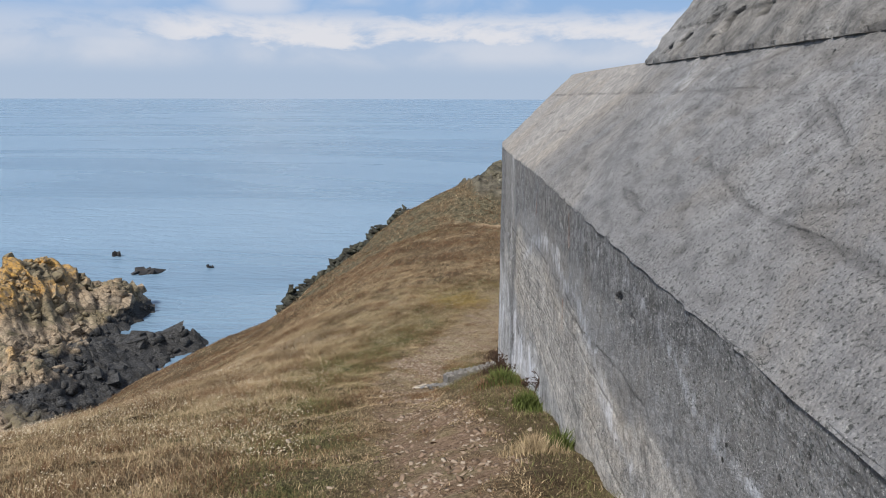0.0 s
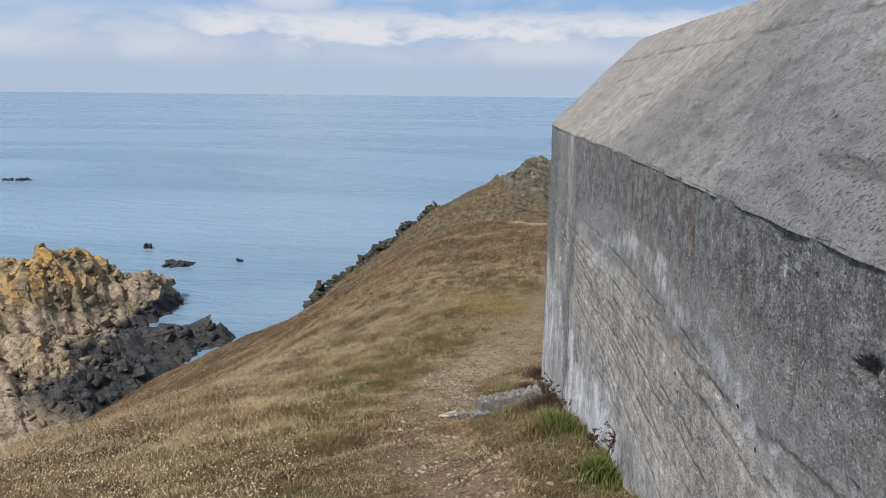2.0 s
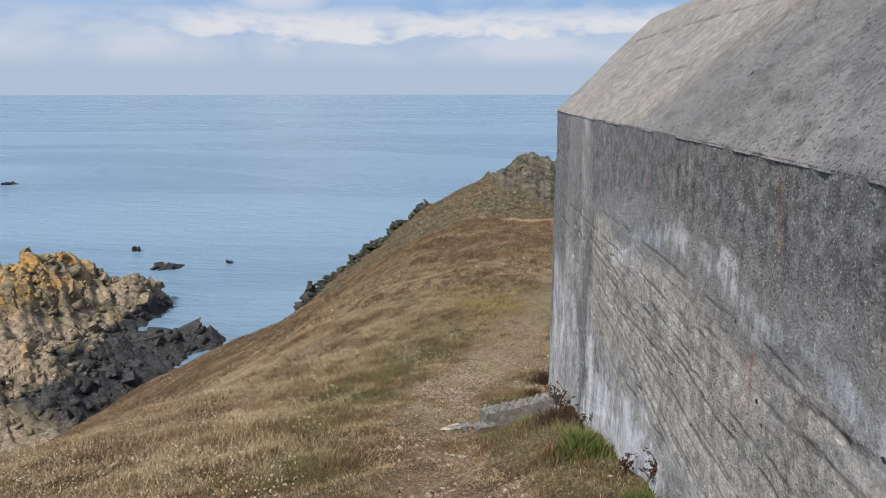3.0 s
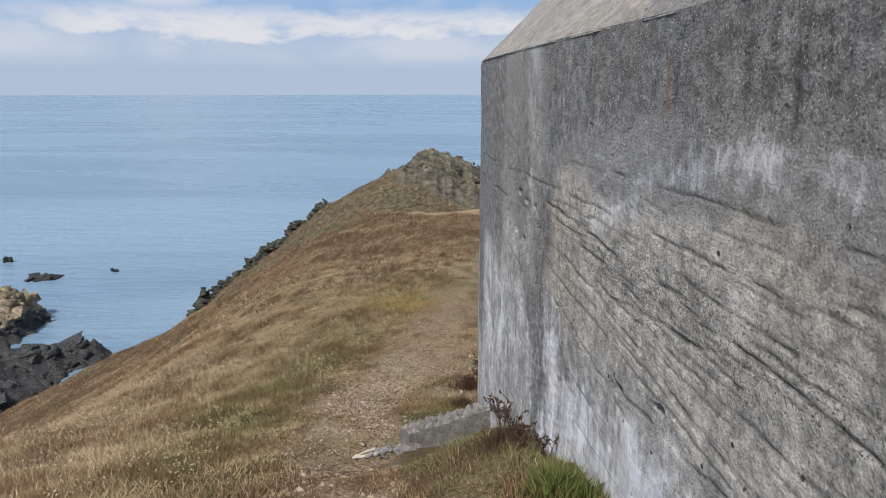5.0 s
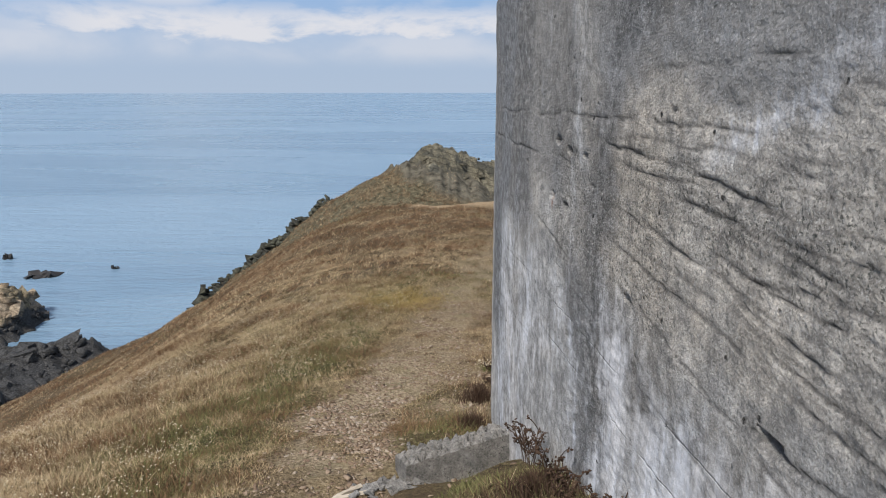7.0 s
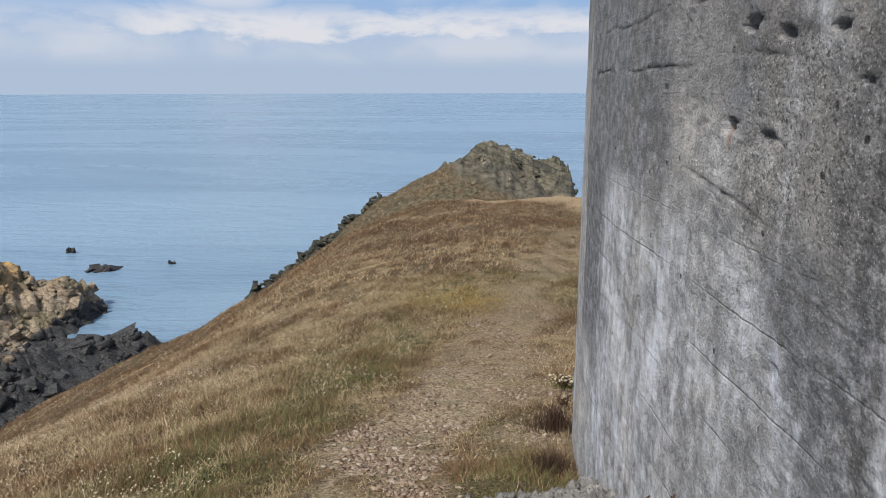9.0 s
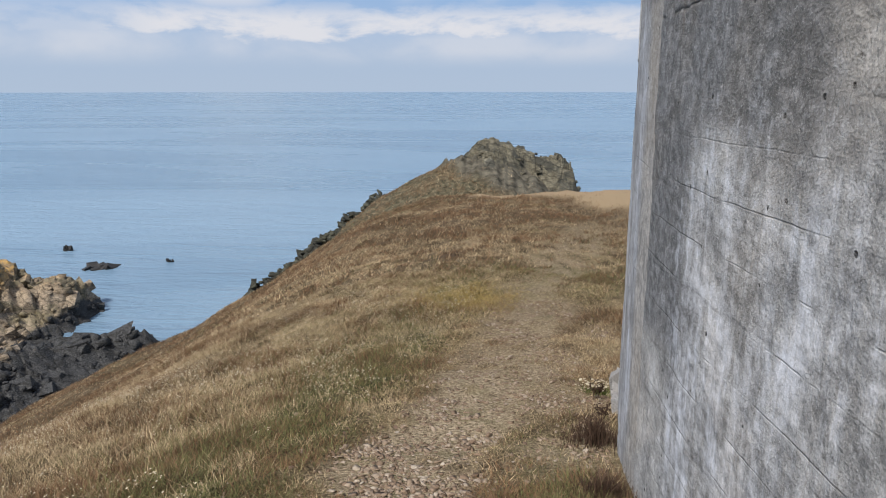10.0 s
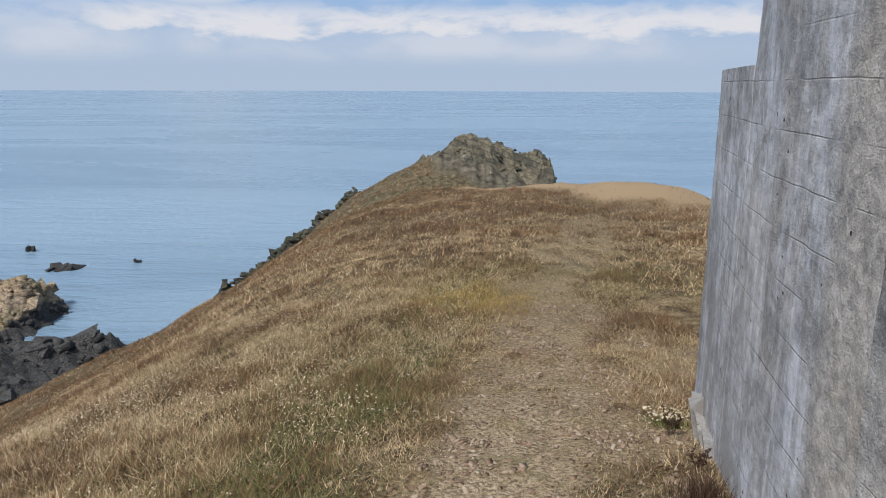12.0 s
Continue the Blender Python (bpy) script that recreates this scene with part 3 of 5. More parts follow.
def slope_relief(y, z, inset):
    """Cracks and knocks in the sloping roof edge."""
    # cracks darkened as dirt; chips and dents have shade painted in
    out, dirt_shade = np.zeros(y.shape), np.zeros(y.shape)
    wander = 0.012 * rough_field(y, inset, 0 * y, 0.5, 4, 26.0)
    for y0, i0, y1, i1 in SLOPE_CRACKS:
        ly, li = y1 - y0, i1 - i0
        f = np.clip(((y - y0) * ly + (inset - i0) * li) / (ly * ly + li * li), 0, 1)
        d = np.hypot(y - y0 - f * ly, inset - i0 - f * li) + wander
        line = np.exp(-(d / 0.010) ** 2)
        out, dirt_shade = out + 0.012 * line, np.maximum(dirt_shade, 0.55 * line)
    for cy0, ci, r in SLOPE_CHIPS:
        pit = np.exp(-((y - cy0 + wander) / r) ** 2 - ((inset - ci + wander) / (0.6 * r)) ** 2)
        out, dirt_shade = out + 0.6 * r * pit, np.maximum(dirt_shade, 0.7 * pit)
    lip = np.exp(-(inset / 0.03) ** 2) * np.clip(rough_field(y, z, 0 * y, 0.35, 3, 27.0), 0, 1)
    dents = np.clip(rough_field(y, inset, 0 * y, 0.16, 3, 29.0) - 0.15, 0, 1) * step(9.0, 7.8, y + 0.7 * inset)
    return np.maximum(dirt_shade, 0.35 * dents), out + 0.012 * lip + 0.010 * dents


TIER_PITS = [(6.95, 2.17, 0.16, 0.09), (6.35, 2.08, 0.12, 0.10), (7.2, 2.0, 0.08, 0.07), (6.5, 1.95, 0.07, 0.08), (5.75, 2.12, 0.07, 0.05), (7.5, 1.95, 0.07, 0.05)]


def tier_relief(y, z, inset):
    """Broken pockets and a ragged lower ledge on the upper storey."""
    chipped = rough_field(y, z, 0 * y, 0.12, 3, 46.0)
    # pockets and the seam carry painted shade as well as depth
    out, dirt_shade = np.zeros(y.shape), np.zeros(y.shape)
    for py, pz, wide, high in TIER_PITS:
        pit = step(1.25, 0.55, np.hypot((y - py) / wide, (z - pz) / high) + 0.4 * chipped)
        out, dirt_shade = out + 0.05 * pit, np.maximum(dirt_shade, 0.9 * pit)
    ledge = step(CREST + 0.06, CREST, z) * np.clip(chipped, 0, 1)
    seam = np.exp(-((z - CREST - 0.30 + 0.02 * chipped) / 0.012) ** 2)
    return np.maximum(dirt_shade, 0.6 * seam), out + 0.03 * ledge + 0.012 * seam


def wall_stains(y, z, inset):
    """Where the wall is dark with algae, washed pale, honeycombed, tan or rusty."""
    w1, w2 = rough_field(y, z, 0 * y, 1.6, 4, 41.0), rough_field(y, z, 0 * y, 0.5, 3, 42.0)
    zz = z + 0.06 * w1 + 0.03 * w2
    yy = y + 0.10 * w1 + 0.05 * w2
    near = step(10.2, 9.6, yy)
    # dark weathering under the roof's edge, and the long run down beside the bend
    roof_line = np.interp(y, [2, 4, 5.5, 8, 9.2, 10], [0.45, 0.12, 0.16, 0.10, -0.1, -0.2])
    algae = 0.85 * near * step(roof_line - 0.05, roof_line + 0.3, zz)
    algae = np.maximum(algae, 0.9 * np.exp(-((yy - 9.75 + 0.12 * (z + 1.0)) / 0.22) ** 2))
    algae = np.maximum(algae, 0.85 * step(12.2, 12.7, yy) * step(-2.6, -2.2, zz))
    algae = np.maximum(algae, 0.55 * step(10.1, 10.5, yy) * step(-0.95, -0.6, zz))
    algae = np.maximum(algae, 0.85 * step(10.9, 11.5, yy) * step(-1.5, -0.9, zz))
    algae = np.maximum(algae, 0.6 * step(9.9, 9.5, yy) * step(-0.25, -0.05, zz))
    algae = np.maximum(algae, 0.7 * step(9.25, 9.55, yy) * step(10.5, 10.0, yy) * step(-0.95, -1.2, zz))
    # lime: a pale arc below the dark band, the foot of the wall, the bend beyond the run
    arc = np.interp(y, [3.2, 4.3, 4.7, 5.8, 6.4, 7.9, 9.0, 9.6], [-0.5, -0.26, -0.11, 0.08, 0.15, 0.04, -0.45, -0.9])
    lime = 0.52 * np.exp(-((zz - arc) / 0.10) ** 2) * near * step(9.3, 8.6, y)
    lime = np.maximum(lime, 0.5 * np.exp(-((zz - np.interp(y, [3.0, 3.4, 3.9, 4.6], [0.30, 0.50, 0.58, 0.62])) / 0.05) ** 2) * step(4.3, 3.9, y))
    lime = np.maximum(lime, 0.8 * near * step(-0.95, -1.4, zz + 0.05 * (9.4 - y)) * step(5.5, 7.5, y))
    lime = np.maximum(lime, (0.28 + 0.14 * step(10.7, 11.3, yy)) * step(10.0, 10.3, yy) * step(-0.75, -1.45, zz) * step(12.9, 12.3, yy))
    lime = np.maximum(lime, 0.55 * step(10.9, 11.4, yy) * step(13.1, 12.4, yy) * step(-1.5, -1.9, zz))
    lime = np.maximum(lime, 0.5 * np.exp(-((yy - 10.15) / 0.12) ** 2) * step(0.4, 0.2, z))
    lime = lime * (1 - 0.75 * np.exp(-((yy - 9.75 + 0.12 * (z + 1.0)) / 0.20) ** 2))
    honey = step(10.75, 10.3, yy) * step(8.6, 9.4, yy) * step(-1.15, -0.95, zz) * step(-0.45, -0.6, zz)
    honey = np.maximum(honey, 0.6 * np.exp(-((zz + 0.52) / 0.16) ** 2) * step(9.6, 9.0, yy))
    honey = np.maximum(honey, 0.45 * near * step(0.1, 0.3, zz))
    tan = 0.85 * near * step(0.05, -0.1, zz) * step(-1.2, -0.95, zz) + 0.5 * step(10.3, 10.8, yy) * np.exp(-((yy - 11.1) / 0.4) ** 2) * step(-0.4, -0.7, zz)
    rusty = sum(np.exp(-((y - a + 0.01 * w2) / 0.014) ** 2) * step(b0 - 0.06, b0, z) * step(b1 + 0.03, b1, z) for a, b0, b1 in ((5.84, 0.40, 0.62), (7.85, 0.30, 0.52), (5.95, -0.3, -0.1), (10.67, -0.80, -0.74)))
    return {"algae": algae, "lime": lime, "honey": honey, "tan": tan, "rusty": rusty}


def pier_stains(y, z, inset):
    """The pier: a tan strip at the seam, bluish lime below, darker weathering on top."""
    w1, w2 = rough_field(y, z, 0 * y, 1.2, 4, 44.0), rough_field(y, z, 0 * y, 0.35, 3, 45.0)
    strip = step(13.95, 13.7, y + 0.08 * w1)
    return {"tan": 0.9 * strip + 0.4 * step(0.2, 0.8, w1), "lime": (0.30 + 0.3 * w1 + 0.25 * step(-1.6, -2.4, z)) * (1 - 0.7 * strip), "algae": 0.35 * step(-1.3, -0.9, z + 0.2 * w1) + 0.4 * step(0.35, 0.9, -w1 + 0.3 * w2), "honey": 0.15 + 0 * y, "rusty": 0 * y}


def slope_stains(y, z, inset):
    """The sloping edge: tan skin kept at the far end, washed-out aggregate elsewhere, dark lower lip."""
    w1 = rough_field(y, inset, 0 * y, 1.5, 4, 43.0)
    skin = step(7.4, 8.6, y + 0.5 * w1 + 0.7 * inset)
    return {"tan": 0.8 * skin + 0.1, "honey": 1.0 - skin, "lime": 0.25 * step(0.2, 0.9, w1) * (1 - skin), "algae": 0.3 * step(0.1, 0.9, -w1) * (1 - skin), "rusty": 0 * y}


def swept(name, a, b, section, gap, mat, parent, rough=0.0, label="", close=True, relief=None, stains=None, reach=1.2):
    """A solid whose section, (inset, z) points running up the outer face and round the back, is carried along the outline."""
    pts, nrm = outline(a, b, gap)
    sec = np.array(section, float)
    P = pts[:, None, :] + nrm[:, None, :] * sec[None, :, :1]
    Z = np.broadcast_to(sec[None, :, 1], P.shape[:2])
    V = np.concatenate([P, Z[..., None]], -1)
    if rough:
        wob = rough * (0.5 * rough_field(V[..., 0], V[..., 1], V[..., 2], 1.4, 4, 11.0) + 0.35 * rough_field(V[..., 0], V[..., 1], V[..., 2], 0.22, 2, 12.0))
        V[..., :2] += nrm[:, None, :] * wob[..., None]
    if relief:
        face = (sec[None, :, 0] < reach) & (sec[None, :, 1] > -5)
        dirt_shade, deep = relief(V[..., 1], V[..., 2], sec[None, :, 0] + 0 * V[..., 1])
        V[..., :2] += nrm[:, None, :] * (deep * face)[..., None]
    k, m2 = len(sec), len(pts)
    ii, jj = np.meshgrid(np.arange(m2 - 1), np.arange(k if close else k - 1), indexing="ij")
    j2 = (jj + 1) % k
    faces = np.stack([ii * k + jj, (ii + 1) * k + jj, (ii + 1) * k + j2, ii * k + j2], -1).reshape(-1, 4).tolist()
    if close:
        faces += [tuple(range(k)), tuple((m2 - 1) * k + j for j in reversed(range(k)))]
    ob = mesh_ob(name, V.reshape(-1, 3), faces, mat, parent, label, relief is not None)
    if relief:
        ob.data.attributes.new("crack", "FLOAT", "POINT").data.foreach_set("value", (dirt_shade * face).ravel().astype(np.float32))
    if stains:
        for key, field in stains(V[..., 1], V[..., 2], sec[None, :, 0] + 0 * V[..., 1]).items():
            ob.data.attributes.new(key, "FLOAT", "POINT").data.foreach_set("value", np.clip(field, 0, 1).ravel().astype(np.float32))
    return ob


def up(lo, hi, gap, inset=0.0):
    return [(inset, v) for v in np.linspace(lo, hi, int((hi - lo) / gap) + 1)]


EDGE, CREST = 0.715, 1.86
bunker = thing("bunker", "massive weathered grey concrete bunker built into the slope", "bunker")
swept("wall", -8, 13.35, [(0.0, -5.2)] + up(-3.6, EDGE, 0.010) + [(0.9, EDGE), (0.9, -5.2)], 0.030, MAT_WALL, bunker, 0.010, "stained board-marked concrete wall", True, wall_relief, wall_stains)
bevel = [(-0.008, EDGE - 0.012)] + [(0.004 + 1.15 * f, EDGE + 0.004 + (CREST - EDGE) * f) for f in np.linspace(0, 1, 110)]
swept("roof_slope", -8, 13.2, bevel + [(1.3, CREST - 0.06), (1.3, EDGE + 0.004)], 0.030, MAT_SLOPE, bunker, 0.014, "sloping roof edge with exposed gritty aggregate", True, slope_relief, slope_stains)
swept("roof", -8, 13.2, [(1.302, EDGE), (1.302, CREST - 0.1), (6, CREST - 0.05), (6, EDGE)], 0.5, MAT_SLOPE, bunker)
tier = [(1.2, CREST - 0.05), (1.095, CREST - 0.025)] + [(1.10 + 0.73 * f * 1.3, CREST + 0.01 + 1.29 * f) for f in np.linspace(0, 1, 100)]
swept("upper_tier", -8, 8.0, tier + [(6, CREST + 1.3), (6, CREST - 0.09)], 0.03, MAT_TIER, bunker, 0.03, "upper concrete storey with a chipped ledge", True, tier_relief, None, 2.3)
swept("pier", 13.36, 15.4, up(-5.2, 0.70, 0.06, 0.004) + [(2.2, 0.70), (2.2, -5.2)], 0.07, MAT_PIER, bunker, 0.010, "paler rounded concrete pier", True, None, pier_stains)
swept("roof_slab", 15.402, 17.5, [(0.0, -0.68), (0.0, 0.71), (1.6, 0.71), (1.6, -0.68)], 0.06, MAT_PIER, bunker, 0.0, "concrete roof slab over the viewing slit", True, None, pier_stains)
swept("parapet", 15.403, 19.39, up(-6.0, -1.31, 0.06, 0.002) + [(0.7, -1.31), (0.7, -6.0)], 0.08, MAT_PIER, bunker, 0.010, "low rounded parapet under the viewing slit", True, None, pier_stains)

# ---- rocks ----
def hull(seed, count=13, flat=1.0):
    """An angular block: the hull of points strewn near a box's faces."""
    r = np.random.default_rng(seed)
    pts = r.uniform(-0.5, 0.5, (count, 3))
    axis = r.integers(0, 3, count)
    pts[np.arange(count), axis] = np.sign(pts[np.arange(count), axis]) * r.uniform(0.40, 0.5, count)
    pts[:, 2] *= flat
    bm = bmesh.new()
    for q in pts:
        bm.verts.new(q)
    got = bmesh.ops.convex_hull(bm, input=bm.verts[:])
    bmesh.ops.delete(bm, geom=list({v for v in got["geom_interior"] if isinstance(v, bmesh.types.BMVert)}), context="VERTS")
    bmesh.ops.triangulate(bm, faces=bm.faces[:])
    bm.verts.index_update()
    v = np.array([q.co[:] for q in bm.verts])
    f = np.array([[q.index for q in face.verts] for face in bm.faces])
    bm.free()
    return v, f


def prism(seed):
    """A jointed block: a box with shifted corners and one or two corners knocked off."""
    r = np.random.default_rng(seed)
    c = np.array([(a, b, d) for a in (-0.5, 0.5) for b in (-0.5, 0.5) for d in (-0.5, 0.5)])
    c = c + r.uniform(-0.16, 0.16, c.shape)
    cut = r.choice(8, 2, False)
    c[cut] *= r.uniform(0.35, 0.75, (2, 1))
    f = np.array([(0, 1, 3), (0, 3, 2), (4, 6, 7), (4, 7, 5), (0, 4, 5), (0, 5, 1), (2, 3, 7), (2, 7, 6), (0, 2, 6), (0, 6, 4), (1, 5, 7), (1, 7, 3)])
    return c, f


BLOCKS = [prism(100 + k) for k in range(6)] + [hull(140 + k, 20) for k in range(22)]
CHIPS = [hull(300 + k, 9, 0.55) for k in range(16)]


def turns(count, r, tilt=0.35, grain=None):
    """Random rotation matrices, turned freely about z and tilted a little, or all along one grain (turn, lean)."""
    a, b, c = r.uniform(0, 6.283, count), r.normal(0, tilt, count), r.normal(0, tilt, count)
    if grain:
        a, b = r.normal(grain[0], 0.25, count), r.normal(grain[1], tilt, count)
    ca, sa, cb, sb, cc, sc = np.cos(a), np.sin(a), np.cos(b), np.sin(b), np.cos(c), np.sin(c)
    z, o = np.zeros(count), np.ones(count)
    rz = np.stack([np.stack([ca, -sa, z], -1), np.stack([sa, ca, z], -1), np.stack([z, z, o], -1)], -2)
    ry = np.stack([np.stack([cb, z, sb], -1), np.stack([z, o, z], -1), np.stack([-sb, z, cb], -1)], -2)
    rx = np.stack([np.stack([o, z, z], -1), np.stack([z, cc, -sc], -1), np.stack([z, sc, cc], -1)], -2)
    return rz @ ry @ rx


def strewn(name, where, sizes, mats, r, shapes, tilt=0.35, parent=None, slots=None, grain=None):
    """Many blocks joined into one mesh."""
    where, sizes = np.asarray(where), np.asarray(sizes)
    rot, pick = turns(len(where), r, tilt, grain), r.integers(0, len(shapes), len(where))
    vs, fs, ms, base = [], [], [], 0
    for k, (v, f) in enumerate(shapes):
        idx = np.nonzero(pick == k)[0]
        if not len(idx):
            continue
        w3 = np.einsum("nij,nvj->nvi", rot[idx], v[None] * sizes[idx][:, None, :]) + where[idx][:, None, :]
        vs.append(w3.reshape(-1, 3))
        fs.append((f[None] + (np.arange(len(idx)) * len(v))[:, None, None] + base).reshape(-1, 3))
        if slots is not None:
            ms.append(np.repeat(slots[idx], len(f)))
        base += len(idx) * len(v)
    return fast_mesh(name, np.concatenate(vs), np.concatenate(fs), mats, np.concatenate(ms) if ms else None, parent)


SHARED = {}


def single(name, where, size, mat, r, parent, shapes=BLOCKS, tilt=0.35):
    """One block as an object of its own, on a shared mesh."""
    k = int(r.integers(0, len(shapes)))
    key = (id(shapes), k, mat.name)
    if key not in SHARED:
        me = bpy.data.meshes.new(name)
        me.from_pydata(shapes[k][0].tolist(), [], shapes[k][1].tolist())
        me.materials.append(mat)
        SHARED[key] = me
    ob = new(name, SHARED[key])
    ob.matrix_basis = Matrix.LocRotScale(where, Euler((r.normal(0, tilt), r.normal(0, tilt), r.uniform(0, 6.283))), size)
    ob.parent = parent
    return ob


# the crag across the cove
def crag_height(x, y):
    z = 10.3 * bump(x, y, -62.5, 90, 6.6, 13) + 6.9 * bump(x, y, -75, 91, 9, 17) + 6.0 * bump(x, y, -92, 84, 14, 24) + 7.5 * bump(x, y, -74, 68, 13, 14) + 5.6 * bump(x, y, -54.6, 96, 3.0, 6)
    z = z + 3.3 * bump(x, y, -46, 80, 7, 9) + 2.6 * bump(x, y, -41, 85, 4.5, 4) + 4.0 * bump(x, y, -54, 66, 12, 13) + 6.5 * bump(x, y, -72, 50, 24, 13) + 3.0 * bump(x, y, -44, 62, 9, 12)
    w3 = rough_field(x, y, 0 * x, 9.0, 3, 31.0)
    return SEA - 2.2 + z + 0.9 * w3 * np.clip(z / 6, 0.2, 1)


def facets(x, y, size, lift, tilt, seed):
    """Broken rock faces: every cell of a skewed, stretched lattice is a plane of its own height and slope."""
    r = np.random.default_rng(seed)
    u, v = (0.83 * x + 0.56 * y) / (0.85 * size), (-0.56 * x + 0.83 * y) / (1.2 * size)
    m3 = 257
    ju, jv, hh, tu, tv = (r.uniform(-0.5, 0.5, (m3, m3)) for _ in range(5))
    iu, iv = np.floor(u).astype(int), np.floor(v).astype(int)
    best, out = np.full(x.shape, 1e9), np.zeros(x.shape)
    for a in (-1, 0, 1):
        for b in (-1, 0, 1):
            ku, kv = (iu + a) % m3, (iv + b) % m3
            du, dv = u - (iu + a + 0.5 + 0.8 * ju[ku, kv]), v - (iv + b + 0.5 + 0.8 * jv[ku, kv])
            d = du * du + dv * dv
            z = lift * 2 * hh[ku, kv] + tilt * size * (0.62 * 2 * tu[ku, kv] * du + 1.2 * tv[ku, kv] * dv)
            out = np.where(d < best, z, out)
            best = np.minimum(d, best)
    return out


GRAIN = (0.5, -0.22)
rr = np.random.default_rng(31)
cx, cy = np.meshgrid(np.linspace(-110, -34, 400), np.linspace(40, 114, 400))
cz = crag_height(cx, cy)
cleft = (cx * 0.85 + cy * 0.5 + 0.6 * cz) / 1.7 + 0.35 * rough_field(cx, cy, cz, 4.0, 3, 34.0)
firm = 0.3 + 0.7 * np.clip((cz - SEA - 0.5) / 5, 0, 1)
cz = cz + firm * (facets(cx, cy, 5.5, 0.75, 0.35, 201) + facets(cx, cy, 2.3, 0.32, 0.42, 202) + facets(cx, cy, 1.0, 0.14, 0.5, 203) + 0.12 * (np.abs((cleft % 1.0) - 0.35) - 0.3))
n1, n2 = cx.shape
qd = (np.arange(n1 - 1)[:, None] * n2 + np.arange(n2 - 1)[None, :]).ravel()
crag = thing("rock_crag", "jagged sea crag with orange lichen and black wet foot", "rock", (-62, 88, SEA))
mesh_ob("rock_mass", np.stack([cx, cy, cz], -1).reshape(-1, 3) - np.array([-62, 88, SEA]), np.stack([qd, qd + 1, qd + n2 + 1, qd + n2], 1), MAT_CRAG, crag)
px, py = rr.uniform(-108, -36, 5200), rr.uniform(42, 112, 5200)
pz = crag_height(px, py)
keep = pz > SEA - 0.6
px, py, pz = px[keep], py[keep], pz[keep]
sz = np.clip(rr.lognormal(-0.35, 0.6, len(px)), 0.25, 3.0)
dims = np.stack([sz * rr.uniform(0.5, 1.0, len(px)), sz * rr.uniform(0.8, 1.5, len(px)), sz * rr.uniform(0.45, 0.8, len(px))], 1)
big = np.argsort(-sz)[:90]
rest = np.setdiff1d(np.arange(len(px)), big)
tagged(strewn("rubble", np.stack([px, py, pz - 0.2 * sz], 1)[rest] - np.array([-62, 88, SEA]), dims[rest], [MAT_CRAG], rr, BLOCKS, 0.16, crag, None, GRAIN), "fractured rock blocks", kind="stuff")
for k in big:
    ob = single("boulder", (px[k] + 62, py[k] - 88, pz[k] - SEA - 0.22 * dims[k][2]), dims[k] * np.array([1.0, 0.8, 0.7]), MAT_CRAG, rr, crag, tilt=0.2)
    ob.rotation_euler = (rr.normal(0, 0.2), GRAIN[1] + rr.normal(0, 0.2), GRAIN[0] + rr.normal(0, 0.3))

# skerries standing in the water
for kx, ky, wide, high, label in ((-76.2, 134, 2.0, 1.2, "small dark skerry standing in calm sea"), (-63, 121.3, 6.0, 0.6, "low dark skerry awash in calm sea"), (-54.2, 126.4, 1.7, 0.6, "tiny dark skerry awash in calm sea"),
                                  (-175, 226, 7.5, 0.8, "far low skerry in open sea"), (-52.6, 98.5, 3.2, 1.5, "wet rock beside the crag's foot")):
    skerry = thing("skerry", label, "rock", (kx, ky, SEA), "rocks in the sea")
    count = 5 if wide < 4 else 12
    for k in range(count):
        f = rr.uniform(-0.5, 0.5)
        s3 = high * rr.uniform(0.7, 1.2) * (1.1 - abs(f))
        single("boulder", (f * wide, rr.uniform(-0.2, 0.2) * wide, s3 * 0.15), (wide * rr.uniform(0.2, 0.38), wide * rr.uniform(0.2, 0.3), s3 * 1.5), MAT_WET if ky > 110 else MAT_CRAG, rr, skerry, tilt=0.25)


# outcrops on the headland
def outcrop(label, spots, count, small, mat, parent_at, tilt=0.35):
    """Blocks about the given spots: x, y, half widths, top z, block size."""
    th = thing("rock_outcrop", label, "rock", parent_at, "rocks on the headland")
    at = np.array(parent_at)
    for sx, sy, hx, hy, top, size in spots:
        for k in range(count):
            a, f = rr.uniform(0, 6.283), math.sqrt(rr.uniform(0, 1))
            x, y = sx + hx * f * math.cos(a), sy + hy * f * math.sin(a)
            g = float(ground_height(x, y))
            cap = g + (top - g) * (1 - 0.55 * f * f)
            s3 = size * rr.uniform(0.6, 1.35)
            z = g + (cap - g) * rr.uniform(0.1, 0.85) - 0.3 * s3
            single("boulder", (x - at[0], y - at[1], z - at[2]), (s3 * rr.uniform(0.8, 1.5), s3 * rr.uniform(0.7, 1.2), s3 * rr.uniform(0.4, 0.75)), mat, rr, th, tilt=tilt)
        m3 = small
        a, f = rr.uniform(0, 6.283, m3), np.sqrt(rr.uniform(0, 1, m3))
        x, y = sx + 1.15 * hx * f * np.cos(a), sy + 1.15 * hy * f * np.sin(a)
        g = ground_height(x, y)
        z = g + np.clip(top - g, 0, None) * (1 - 0.6 * f * f) * rr.uniform(0, 1, m3)
        s3 = size * rr.uniform(0.25, 0.6, m3)
        tagged(strewn("rubble", np.stack([x, y, z], 1) - at, np.stack([s3 * 1.5, s3 * 1.1, s3 * 0.6], 1), [mat], rr, BLOCKS, 0.35, th), "small broken rock", kind="stuff")
    return th


